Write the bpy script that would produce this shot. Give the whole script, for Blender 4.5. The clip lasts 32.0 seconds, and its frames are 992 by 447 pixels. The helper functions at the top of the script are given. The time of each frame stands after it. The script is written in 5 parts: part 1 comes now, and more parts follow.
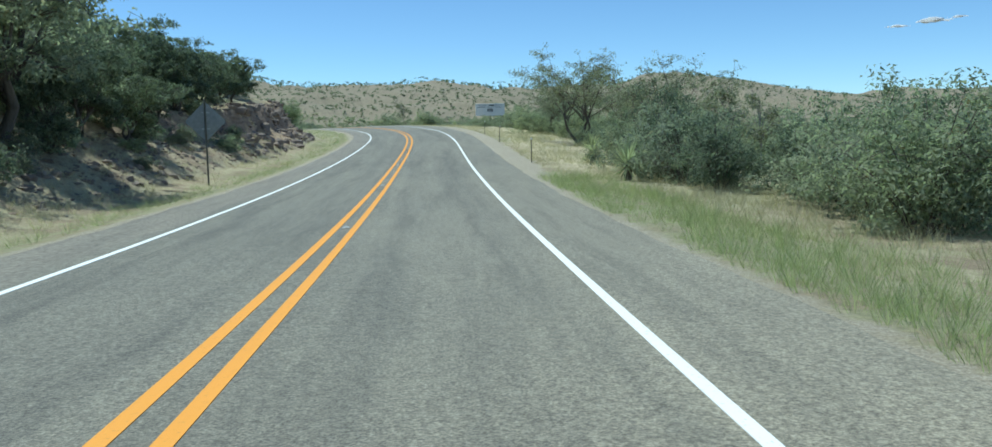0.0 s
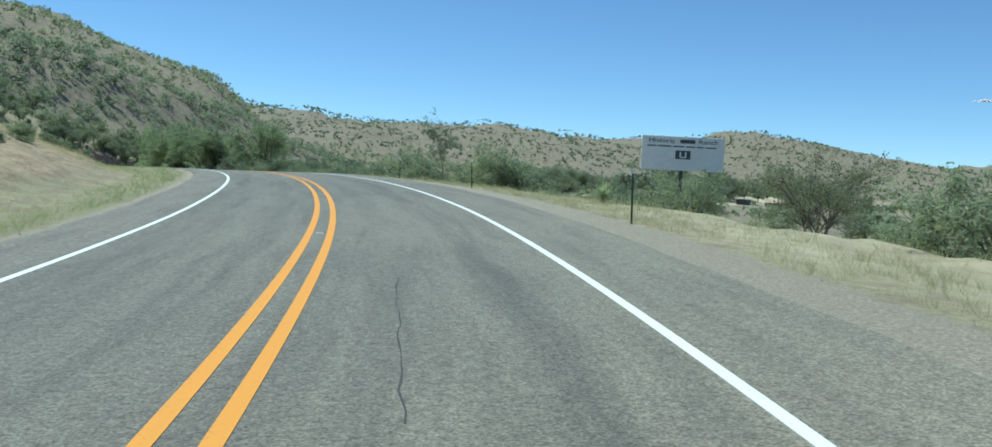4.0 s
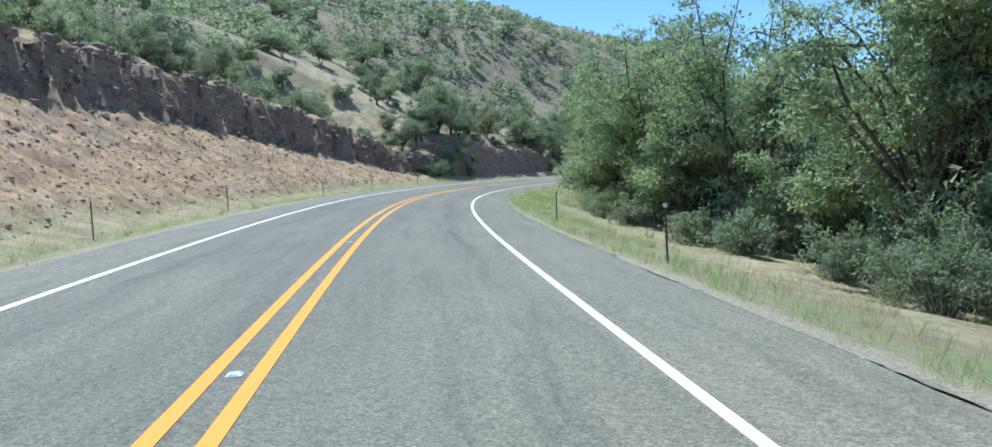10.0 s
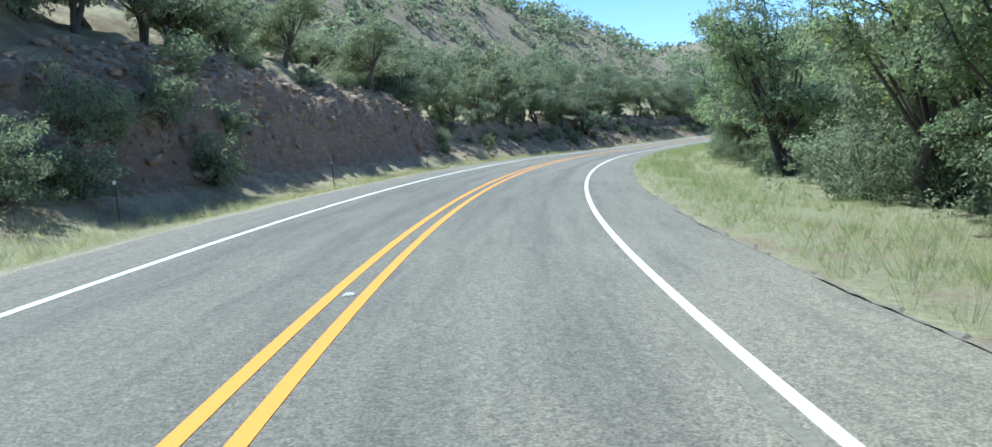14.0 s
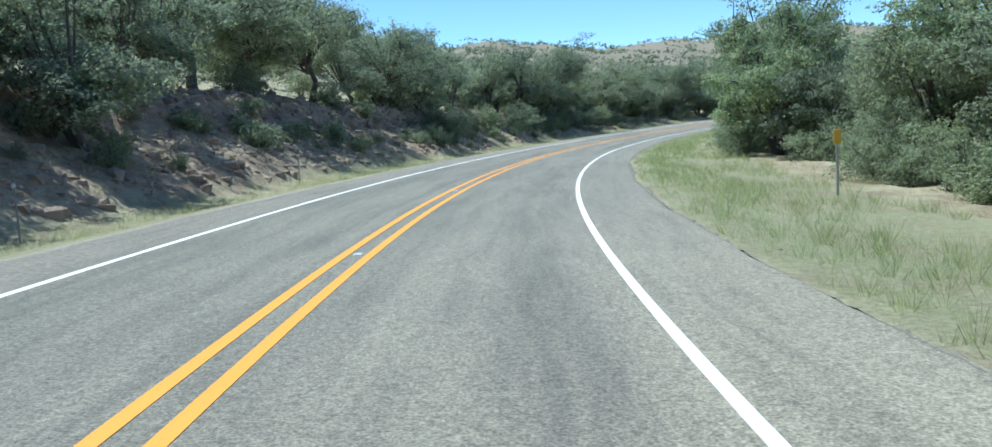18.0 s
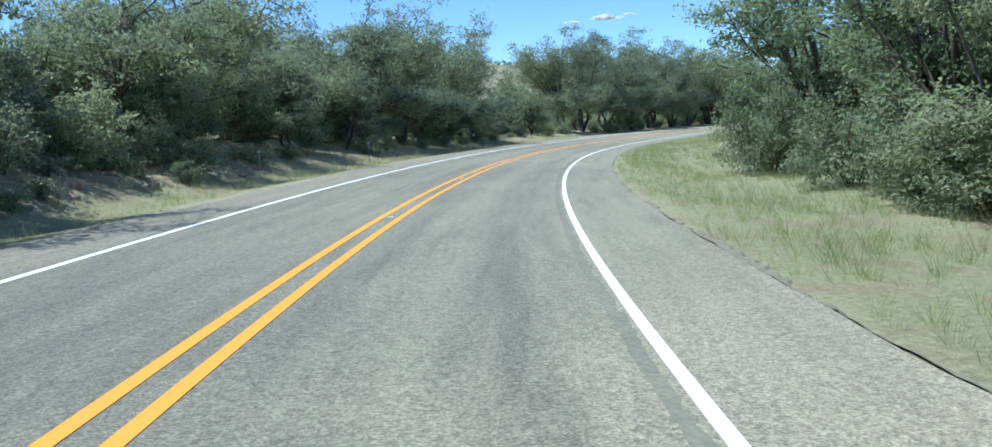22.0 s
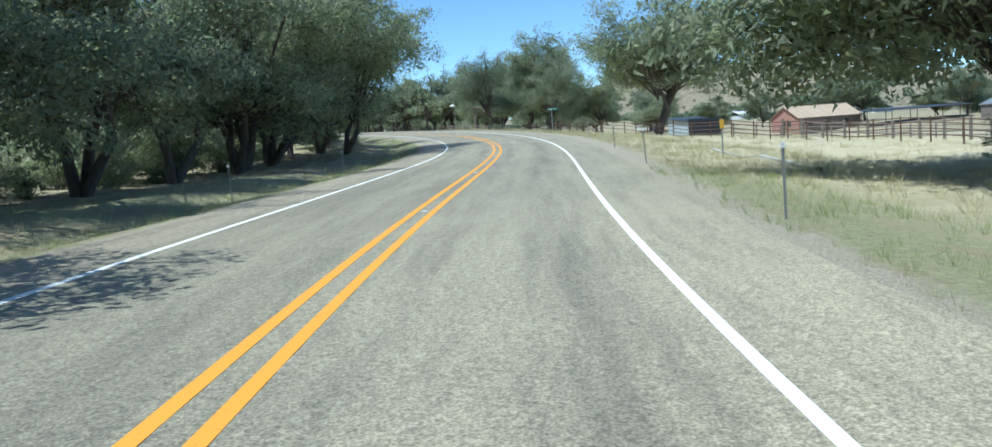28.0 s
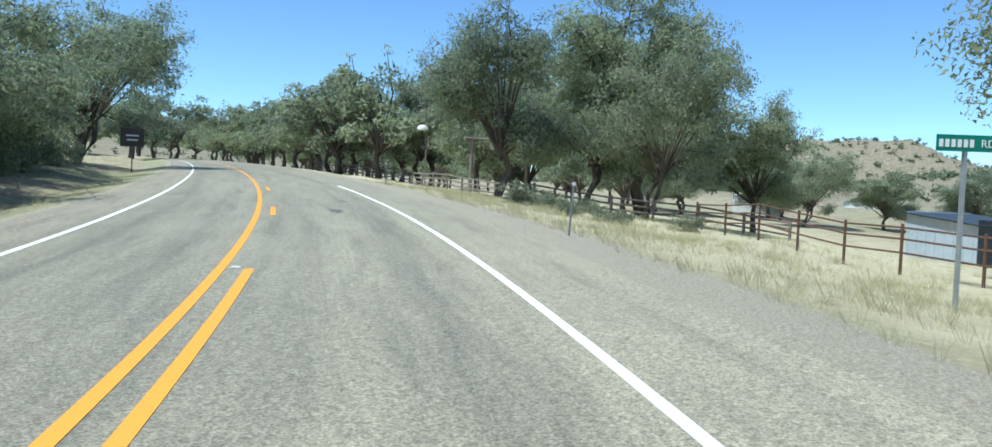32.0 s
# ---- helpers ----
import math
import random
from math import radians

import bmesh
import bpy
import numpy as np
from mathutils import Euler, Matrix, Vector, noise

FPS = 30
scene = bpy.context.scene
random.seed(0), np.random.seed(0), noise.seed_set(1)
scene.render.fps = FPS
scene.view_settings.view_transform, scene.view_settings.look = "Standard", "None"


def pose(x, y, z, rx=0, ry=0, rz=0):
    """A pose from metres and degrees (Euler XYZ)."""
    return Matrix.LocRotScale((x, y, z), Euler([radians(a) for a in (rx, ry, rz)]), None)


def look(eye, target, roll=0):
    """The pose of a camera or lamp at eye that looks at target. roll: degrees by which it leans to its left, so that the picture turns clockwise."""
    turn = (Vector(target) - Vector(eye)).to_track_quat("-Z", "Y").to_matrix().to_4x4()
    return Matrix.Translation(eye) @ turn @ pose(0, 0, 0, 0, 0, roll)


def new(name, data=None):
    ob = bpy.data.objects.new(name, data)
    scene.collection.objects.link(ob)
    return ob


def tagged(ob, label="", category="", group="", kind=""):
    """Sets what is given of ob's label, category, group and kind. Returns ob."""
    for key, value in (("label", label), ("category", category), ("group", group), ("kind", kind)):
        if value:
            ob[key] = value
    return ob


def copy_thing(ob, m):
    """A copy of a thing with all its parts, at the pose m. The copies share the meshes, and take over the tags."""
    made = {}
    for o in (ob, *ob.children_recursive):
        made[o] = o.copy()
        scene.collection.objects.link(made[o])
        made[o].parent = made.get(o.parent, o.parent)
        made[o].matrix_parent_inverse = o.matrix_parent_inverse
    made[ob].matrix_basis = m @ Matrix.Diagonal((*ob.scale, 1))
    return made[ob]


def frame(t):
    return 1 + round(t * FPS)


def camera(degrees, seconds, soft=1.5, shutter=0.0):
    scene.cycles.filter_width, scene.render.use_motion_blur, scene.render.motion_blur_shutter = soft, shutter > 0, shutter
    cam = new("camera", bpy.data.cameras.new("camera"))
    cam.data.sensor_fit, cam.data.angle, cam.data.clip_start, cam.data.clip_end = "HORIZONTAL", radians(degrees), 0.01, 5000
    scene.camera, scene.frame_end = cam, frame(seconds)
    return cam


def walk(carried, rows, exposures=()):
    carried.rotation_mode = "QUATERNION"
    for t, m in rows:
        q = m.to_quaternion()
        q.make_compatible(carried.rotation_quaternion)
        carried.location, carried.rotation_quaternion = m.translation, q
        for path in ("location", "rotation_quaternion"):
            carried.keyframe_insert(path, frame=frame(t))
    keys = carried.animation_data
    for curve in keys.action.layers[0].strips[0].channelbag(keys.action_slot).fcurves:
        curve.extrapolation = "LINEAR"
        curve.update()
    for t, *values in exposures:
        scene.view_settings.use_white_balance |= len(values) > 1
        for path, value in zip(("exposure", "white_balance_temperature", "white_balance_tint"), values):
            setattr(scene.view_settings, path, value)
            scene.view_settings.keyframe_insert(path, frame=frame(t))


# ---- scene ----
EXPOSURES = ((0.0, 0.26, 5480, -8), (5.0, 0.20, 5430, -9), (8.0, 0.28, 5280, -8), (10.0, 0.70, 5350, -1), (13.0, 0.92, 5340, 0), (18.0, 0.74, 5230, -1), (24.0, 0.74, 5300, -1), (28.0, 0.60, 5330, -3), (32.0, 0.68, 5450, -2))
# The camera rides along the right-hand lane: seconds, place, yaw, pitch, roll.
cam = camera(60.52, 32.0)
PATH = (
    (0.0, 1.72, 0.00, 1.58, -4.06, -5.58, 1.20),
    (0.5, 1.65, 10.34, 1.55, -4.03, -5.17, 0.83),
    (1.0, 1.57, 20.58, 1.63, -3.91, -4.75, 0.67),
    (1.5, 1.54, 30.71, 1.83, -3.72, -4.27, 0.27),
    (2.0, 1.54, 40.74, 2.13, -3.52, -3.87, 0.12),
    (2.5, 1.47, 50.69, 2.53, -3.40, -3.23, -0.70),
    (3.0, 1.31, 60.61, 2.99, -3.16, -2.79, -1.50),
    (3.5, 0.94, 70.49, 3.45, -2.13, -2.63, -2.10),
    (4.0, 0.22, 80.32, 3.90, -0.21, -2.50, -2.88),
    (4.5, -0.99, 90.06, 4.32, 2.47, -2.54, -4.19),
    (5.0, -2.74, 99.67, 4.70, 5.11, -2.65, -3.75),
    (5.5, -4.89, 109.14, 5.04, 7.91, -3.13, -3.25),
    (6.0, -7.43, 118.46, 5.32, 10.96, -3.38, -3.03),
    (6.5, -10.45, 127.68, 5.52, 13.42, -3.99, -2.63),
    (7.0, -14.00, 136.83, 5.66, 15.82, -4.05, -2.17),
    (7.5, -18.07, 145.89, 5.73, 18.32, -4.02, -2.20),
    (8.0, -22.53, 154.89, 5.72, 20.90, -4.34, -0.84),
    (8.5, -27.30, 163.79, 5.66, 23.15, -4.51, 0.21),
    (9.0, -32.40, 172.48, 5.55, 25.30, -4.35, 0.46),
    (9.5, -37.77, 180.95, 5.43, 27.05, -4.29, 1.23),
    (10.0, -43.30, 189.26, 5.33, 28.67, -4.12, 2.16),
    (10.5, -48.90, 197.56, 5.26, 29.63, -4.26, 2.78),
    (11.0, -54.49, 205.99, 5.18, 30.25, -4.39, 3.11),
    (11.5, -59.98, 214.62, 5.10, 30.51, -4.82, 3.63),
    (12.0, -65.26, 223.50, 5.00, 27.98, -5.04, 3.81),
    (12.5, -70.25, 232.62, 4.87, 25.31, -5.30, 3.86),
    (13.0, -74.89, 241.97, 4.74, 23.19, -5.51, 4.34),
    (13.5, -79.12, 251.55, 4.61, 20.49, -5.68, 5.32),
    (14.0, -82.83, 261.39, 4.50, 16.67, -6.03, 5.54),
    (14.5, -85.93, 271.44, 4.38, 11.68, -6.34, 5.07),
    (15.0, -88.44, 281.62, 4.27, 8.87, -6.52, 5.01),
    (15.5, -90.42, 291.90, 4.16, 6.37, -6.81, 4.78),
    (16.0, -91.91, 302.23, 4.02, 4.06, -7.14, 4.63),
    (16.5, -92.96, 312.58, 3.86, 1.81, -7.48, 4.60),
    (17.0, -93.55, 322.93, 3.66, -0.32, -7.19, 4.51),
    (17.5, -93.68, 333.26, 3.43, -3.00, -7.27, 4.05),
    (18.0, -93.32, 343.54, 3.20, -5.23, -6.92, 3.79),
    (18.5, -92.43, 353.73, 3.01, -9.27, -6.93, 3.36),
    (19.0, -91.01, 363.78, 2.85, -11.65, -6.84, 3.14),
    (19.5, -89.07, 373.69, 2.71, -14.54, -6.63, 3.24),
    (20.0, -86.65, 383.42, 2.59, -17.35, -6.43, 3.04),
    (20.5, -83.77, 392.97, 2.48, -20.97, -6.37, 3.25),
    (21.0, -80.44, 402.32, 2.39, -24.96, -6.32, 2.89),
    (21.5, -76.66, 411.46, 2.32, -27.18, -6.23, 2.50),
    (22.0, -72.37, 420.31, 2.29, -28.71, -6.07, 2.79),
    (22.5, -67.65, 428.88, 2.29, -31.50, -6.24, 3.42),
    (23.0, -62.61, 437.22, 2.31, -33.91, -6.30, 3.52),
    (23.5, -57.32, 445.34, 2.33, -35.55, -6.24, 3.45),
    (24.0, -51.76, 453.20, 2.36, -38.34, -6.21, 3.59),
    (24.5, -45.85, 460.73, 2.39, -40.13, -5.89, 3.55),
    (25.0, -39.63, 467.99, 2.41, -43.02, -5.98, 3.80),
    (25.5, -33.10, 474.96, 2.44, -45.90, -6.04, 4.16),
    (26.0, -26.27, 481.60, 2.48, -48.78, -6.11, 4.59),
    (26.5, -19.13, 487.91, 2.52, -51.83, -6.14, 5.14),
    (27.0, -11.66, 493.85, 2.60, -54.70, -5.85, 5.20),
    (27.5, -3.86, 499.37, 2.73, -57.65, -5.82, 4.77),
    (28.0, 4.24, 504.51, 2.87, -60.02, -5.77, 4.17),
    (28.5, 12.56, 509.37, 3.03, -62.11, -5.66, 2.51),
    (29.0, 21.09, 513.99, 3.18, -62.88, -5.25, 1.31),
    (29.5, 29.77, 518.46, 3.34, -63.12, -4.95, 0.92),
    (30.0, 38.49, 522.97, 3.53, -63.06, -4.62, 0.08),
    (30.5, 47.10, 527.65, 3.74, -62.90, -4.39, -0.25),
    (31.0, 55.47, 532.61, 3.98, -62.00, -4.06, -0.47),
    (31.5, 63.50, 537.93, 4.25, -60.85, -3.43, -1.30),
    (32.0, 71.15, 543.63, 4.54, -59.28, -2.55, -2.23),
)
walk(cam, [(t, pose(x, y, z, 90 + pit, rol, yaw)) for t, x, y, z, yaw, pit, rol in PATH], EXPOSURES)

# Daylight: a clear sky and a high sun ahead and to the left of the first stretch.
SUN_TURN, SUN_HEIGHT = 62.0, 66.0
world = bpy.data.worlds.new("sky")
scene.world = world
world.use_nodes = True
nt = world.node_tree
sky = nt.nodes.new("ShaderNodeTexSky")
sky.sky_type, sky.sun_disc = "NISHITA", False
sky.sun_elevation, sky.sun_rotation = radians(SUN_HEIGHT), radians(-SUN_TURN)
sky.altitude, sky.air_density, sky.dust_density, sky.ozone_density = 3000, 1.0, 0.05, 3.5
nt.links.new(sky.outputs["Color"], nt.nodes["Background"].inputs["Color"])
nt.nodes["Background"].inputs["Strength"].default_value = 0.112
sun_data = bpy.data.lights.new("sun", "SUN")
sun_data.energy, sun_data.angle, sun_data.color = 3.9, radians(0.55), (1.0, 0.95, 0.87)
sun = new("sun", sun_data)
sun.matrix_world = look((0, 0, 300), (math.sin(radians(SUN_TURN)) * 100, -math.cos(radians(SUN_TURN)) * 100, 300 - 100 * math.tan(radians(SUN_HEIGHT))))



# ---- materials ----
def mat(name, rough_value=0.9, metal=0.0):
    m = bpy.data.materials.new(name)
    m.use_nodes = True
    b = m.node_tree.nodes["Principled BSDF"]
    b.inputs["Roughness"].default_value, b.inputs["Metallic"].default_value = rough_value, metal
    return m, m.node_tree, b


def ramp(t, fac, stops):
    n = t.nodes.new("ShaderNodeValToRGB")
    while len(n.color_ramp.elements) < len(stops):
        n.color_ramp.elements.new(0.5)
    for e, (p, c) in zip(n.color_ramp.elements, stops):
        e.position, e.color = p, (*c, 1)
    t.links.new(fac, n.inputs["Fac"])
    return n.outputs["Color"]


def noise_out(t, scale, detail=4.0, rough_value=0.6, coords="Object", stretch=None):
    c = t.nodes.new("ShaderNodeTexCoord")
    n = t.nodes.new("ShaderNodeTexNoise")
    n.inputs["Scale"].default_value, n.inputs["Detail"].default_value, n.inputs["Roughness"].default_value = scale, detail, rough_value
    out = c.outputs[coords]
    if stretch:
        g = t.nodes.new("ShaderNodeMapping")
        g.inputs["Scale"].default_value = stretch
        t.links.new(out, g.inputs["Vector"])
        out = g.outputs["Vector"]
    t.links.new(out, n.inputs["Vector"])
    return n.outputs["Fac"]


def mixed(t, kind, fac, a, b):
    n = t.nodes.new("ShaderNodeMix")
    n.data_type, n.blend_type = "RGBA", kind
    for key, v in (("Factor", fac), ("A", a), ("B", b)):
        sock = [i for i in n.inputs if i.name == key and (i.type == "VALUE" if key == "Factor" else i.type == "RGBA")][0]
        if isinstance(v, (int, float)):
            sock.default_value = v
        elif isinstance(v, tuple):
            sock.default_value = (*v, 1)
        else:
            t.links.new(v, sock)
    return [o for o in n.outputs if o.type == "RGBA"][0]


def bump(t, b, height, strength, distance):
    n = t.nodes.new("ShaderNodeBump")
    n.inputs["Strength"].default_value, n.inputs["Distance"].default_value = strength, distance
    t.links.new(height, n.inputs["Height"])
    t.links.new(n.outputs["Normal"], b.inputs["Normal"])


def simple(name, dark, light, scale, rough_value=0.8, metal=0.0, relief=0.0, stretch=None):
    """A surface whose colour wanders between two tones at two scales."""
    m, t, b = mat(name, rough_value, metal)
    fine, broad = noise_out(t, scale, 6, 0.7, stretch=stretch), noise_out(t, scale / 9, 3, 0.5, stretch=stretch)
    c = ramp(t, fine, ((0.3, dark), (0.7, light)))
    mean = tuple((p + q) / 2 for p, q in zip(dark, light))
    t.links.new(mixed(t, "MIX", 0.35, c, ramp(t, broad, ((0.35, dark), (0.65, mean)))), b.inputs["Base Color"])
    if relief:
        bump(t, b, fine, 0.6, relief)
    return m


def foliage(name, dark, light, dry=(0.16, 0.13, 0.06)):
    m, t, b = mat(name, 0.65)
    out = t.nodes["Material Output"]
    g = t.nodes.new("ShaderNodeNewGeometry")
    c = ramp(t, g.outputs["Random Per Island"], ((0.0, dark), (0.55, light), (0.93, light), (1.0, dry)))
    info = t.nodes.new("ShaderNodeObjectInfo")
    tone = ramp(t, info.outputs["Random"], ((0.0, (0.80, 0.83, 0.85)), (0.5, (1, 1, 1)), (1.0, (1.06, 1.05, 0.97))))
    c = mixed(t, "MULTIPLY", 1.0, c, tone)
    t.links.new(c, b.inputs["Base Color"])
    b.inputs["Specular IOR Level"].default_value = 0.25
    tr = t.nodes.new("ShaderNodeBsdfTranslucent")
    t.links.new(mixed(t, "MULTIPLY", 1.0, c, (1.08, 1.2, 0.95)), tr.inputs["Color"])
    mx = t.nodes.new("ShaderNodeMixShader")
    mx.inputs["Fac"].default_value = 0.56
    t.links.new(b.outputs["BSDF"], mx.inputs[1])
    t.links.new(tr.outputs["BSDF"], mx.inputs[2])
    t.links.new(mx.outputs["Shader"], out.inputs["Surface"])
    return m


def attribute(t, name):
    n = t.nodes.new("ShaderNodeAttribute")
    n.attribute_name = name
    return n.outputs["Fac"]


def asphalt_material():
    m, t, b = mat("worn_chip_seal", 0.72)
    b.inputs["Diffuse Roughness"].default_value = 1.0
    stone, grit = noise_out(t, 42.0, 3, 0.75), noise_out(t, 14.0, 3, 0.7)
    patch = noise_out(t, 0.45, 4, 0.65)
    broad = noise_out(t, 0.05, 3, 0.5)
    c = ramp(t, stone, ((0.34, (0.165, 0.144, 0.101)), (0.5, (0.338, 0.298, 0.212)), (0.66, (0.525, 0.466, 0.340))))
    c = mixed(t, "MULTIPLY", 0.6, c, ramp(t, grit, ((0.36, (0.55, 0.55, 0.56)), (0.58, (1.13, 1.13, 1.12)))))
    c = mixed(t, "MULTIPLY", 0.22, c, ramp(t, patch, ((0.3, (0.66, 0.66, 0.67)), (0.65, (1.1, 1.09, 1.05)))))
    c = mixed(t, "MULTIPLY", 0.5, c, ramp(t, broad, ((0.35, (0.82, 0.82, 0.82)), (0.65, (1.12, 1.1, 1.06)))))
    lane = t.nodes.new("ShaderNodeCombineXYZ")
    t.links.new(attribute(t, "across"), lane.inputs["X"])
    t.links.new(attribute(t, "along"), lane.inputs["Y"])

    def drawn_out(across, along, detail):
        """Noise that is stretched along the lanes."""
        scaled = t.nodes.new("ShaderNodeMapping")
        scaled.inputs["Scale"].default_value = (across, along, 1.0)
        t.links.new(lane.outputs["Vector"], scaled.inputs["Vector"])
        n = t.nodes.new("ShaderNodeTexNoise")
        n.inputs["Scale"].default_value, n.inputs["Detail"].default_value, n.inputs["Roughness"].default_value = 1.0, detail, 0.7
        t.links.new(scaled.outputs["Vector"], n.inputs["Vector"])
        return n.outputs["Fac"]

    # wheel tracks worn smoother and darker, broken up along the way
    track = t.nodes.new("ShaderNodeMath")
    track.operation = "MULTIPLY"
    t.links.new(ramp(t, attribute(t, "across"), tuple((0.5 + o / 12.0, (v, v, v)) for o, v in ((-4.9, 0.1), (-3.4, 0.0), (-2.5, 0.8), (-1.6, 0.1), (-0.9, 0.7), (0.0, 0.35), (0.9, 0.6), (1.6, 0.05), (2.4, 1.0), (3.2, 0.1), (5.1, 0.1)))), track.inputs[0])
    t.links.new(ramp(t, drawn_out(14.0, 0.045, 7.0), ((0.40, (0, 0, 0)), (0.60, (1, 1, 1)))), track.inputs[1])
    c = mixed(t, "MULTIPLY", track.outputs[0], c, (0.63, 0.635, 0.65))
    # long streaks rubbed in the direction of travel
    # dust and washed gravel over the left shoulder
    dust = t.nodes.new("ShaderNodeMath")
    dust.operation = "MULTIPLY"
    t.links.new(ramp(t, attribute(t, "across"), tuple((0.5 + o / 12.0, (v, v, v)) for o, v in ((-4.9, 1.0), (-3.75, 0.9), (-3.45, 0.0)))), dust.inputs[0])
    t.links.new(ramp(t, drawn_out(30.0, 0.3, 6.0), ((0.3, (0.45, 0.45, 0.45)), (0.6, (1, 1, 1)))), dust.inputs[1])
    c = mixed(t, "MIX", dust.outputs[0], c, ramp(t, grit, ((0.32, (0.20, 0.165, 0.115)), (0.64, (0.47, 0.395, 0.285)))))
    c = mixed(t, "MULTIPLY", 0.7, c, ramp(t, drawn_out(26.0, 0.16, 5.0), ((0.36, (0.72, 0.73, 0.74)), (0.5, (1.0, 1.0, 1.0)), (0.7, (1.12, 1.12, 1.11)))))
    t.links.new(c, b.inputs["Base Color"])
    bump(t, b, stone, 0.6, 0.014)
    return m


def ground_material():
    m, t, b = mat("dry_grass_and_soil", 0.95)
    fine, mid, broad = noise_out(t, 9.0, 6, 0.75), noise_out(t, 0.8, 5, 0.7), noise_out(t, 0.045, 4, 0.6)
    soil = ramp(t, fine, ((0.3, (0.18, 0.13, 0.08)), (0.7, (0.38, 0.29, 0.19))))
    straw = ramp(t, fine, ((0.3, (0.27, 0.225, 0.13)), (0.7, (0.54, 0.465, 0.29))))
    green = ramp(t, fine, ((0.3, (0.15, 0.155, 0.075)), (0.7, (0.36, 0.35, 0.19))))
    c = mixed(t, "MIX", ramp(t, mid, ((0.42, (0, 0, 0)), (0.56, (1, 1, 1)))), soil, straw)
    c = mixed(t, "MIX", ramp(t, broad, ((0.45, (0, 0, 0)), (0.62, (0.75, 0.75, 0.75)))), c, green)
    # bleached grass of the fields
    pale = ramp(t, mid, ((0.3, (0.44, 0.37, 0.23)), (0.62, (0.68, 0.59, 0.39))))
    c = mixed(t, "MIX", attribute(t, "dry"), c, mixed(t, "MIX", 0.35, pale, straw))
    # stony reddish slopes of the hills
    hill = ramp(t, noise_out(t, 0.35, 6, 0.75), ((0.32, (0.125, 0.103, 0.068)), (0.52, (0.215, 0.178, 0.120)), (0.7, (0.34, 0.29, 0.20))))
    c = mixed(t, "MIX", attribute(t, "hill"), c, hill)
    # green growth in the verges
    verge = t.nodes.new("ShaderNodeMath")
    verge.operation = "MULTIPLY"
    t.links.new(attribute(t, "verge"), verge.inputs[0])
    t.links.new(ramp(t, mid, ((0.33, (0.1, 0.1, 0.1)), (0.55, (1, 1, 1)))), verge.inputs[1])
    c = mixed(t, "MIX", verge.outputs[0], c, green)
    # loose gravel beside the paving
    chips = ramp(t, noise_out(t, 26.0, 3, 0.8), ((0.3, (0.19, 0.162, 0.115)), (0.5, (0.35, 0.302, 0.220)), (0.7, (0.54, 0.475, 0.36))))
    edge = t.nodes.new("ShaderNodeMath")
    edge.operation = "ADD"
    t.links.new(attribute(t, "grit"), edge.inputs[0])
    t.links.new(ramp(t, noise_out(t, 1.7, 5, 0.7), ((0.3, (-0.0, 0, 0)), (0.7, (0.5, 0.5, 0.5)))), edge.inputs[1])
    c = mixed(t, "MIX", ramp(t, edge.outputs[0], ((0.6, (0, 0, 0)), (0.95, (1, 1, 1)))), c, chips)
    # bare earth on the cut slopes
    earth = ramp(t, mid, ((0.35, (0.29, 0.18, 0.11)), (0.6, (0.50, 0.355, 0.235))))
    earth = mixed(t, "MULTIPLY", 0.8, earth, ramp(t, noise_out(t, 3.2, 6, 0.75), ((0.3, (0.5, 0.48, 0.46)), (0.62, (1.15, 1.12, 1.1)))))
    c = mixed(t, "MIX", attribute(t, "bare"), c, earth)
    g = t.nodes.new("ShaderNodeNewGeometry")
    sep = t.nodes.new("ShaderNodeSeparateXYZ")
    t.links.new(g.outputs["True Normal"], sep.inputs["Vector"])
    layer = noise_out(t, 1.8, 8, 0.8, stretch=(0.8, 0.8, 1.9))
    rock = ramp(t, layer, ((0.3, (0.16, 0.108, 0.072)), (0.5, (0.27, 0.188, 0.128)), (0.72, (0.44, 0.325, 0.235))))
    face = ramp(t, sep.outputs["Z"], ((0.45, (1, 1, 1)), (0.74, (0, 0, 0))))
    c = mixed(t, "MIX", face, c, rock)
    t.links.new(c, b.inputs["Base Color"])
    bump(t, b, fine, 0.8, 0.09)
    return m


def paint_material(name, colour, worn):
    m, t, b = mat(name, 0.7)
    f = noise_out(t, 22.0, 5, 0.8)
    t.links.new(ramp(t, f, ((0.27, worn), (0.42, colour), (1.0, colour))), b.inputs["Base Color"])
    bump(t, b, f, 0.5, 0.006)
    return m


ASPHALT = asphalt_material()
GROUND = ground_material()
WHITE_PAINT = paint_material("white_road_paint", (0.80, 0.79, 0.75), (0.35, 0.34, 0.32))
YELLOW_PAINT = paint_material("yellow_road_paint", (0.74, 0.312, 0.028), (0.35, 0.18, 0.04))
BARK = simple("grey_brown_bark", (0.06, 0.050, 0.040), (0.19, 0.160, 0.130), 7.0, 0.95, relief=0.03, stretch=(1, 1, 0.25))
PALE_BARK = simple("pale_dead_bark", (0.17, 0.15, 0.13), (0.34, 0.31, 0.28), 7.0, 0.95, relief=0.02, stretch=(1, 1, 0.25))
OAK_LEAF = foliage("oak_leaves", (0.185, 0.205, 0.145), (0.335, 0.355, 0.255), (0.31, 0.27, 0.16))
JUNIPER_LEAF = foliage("juniper_leaves", (0.085, 0.105, 0.072), (0.200, 0.230, 0.158), (0.14, 0.13, 0.09))
COTTON_LEAF = foliage("broad_green_leaves", (0.195, 0.235, 0.145), (0.345, 0.388, 0.245), (0.3, 0.24, 0.05))
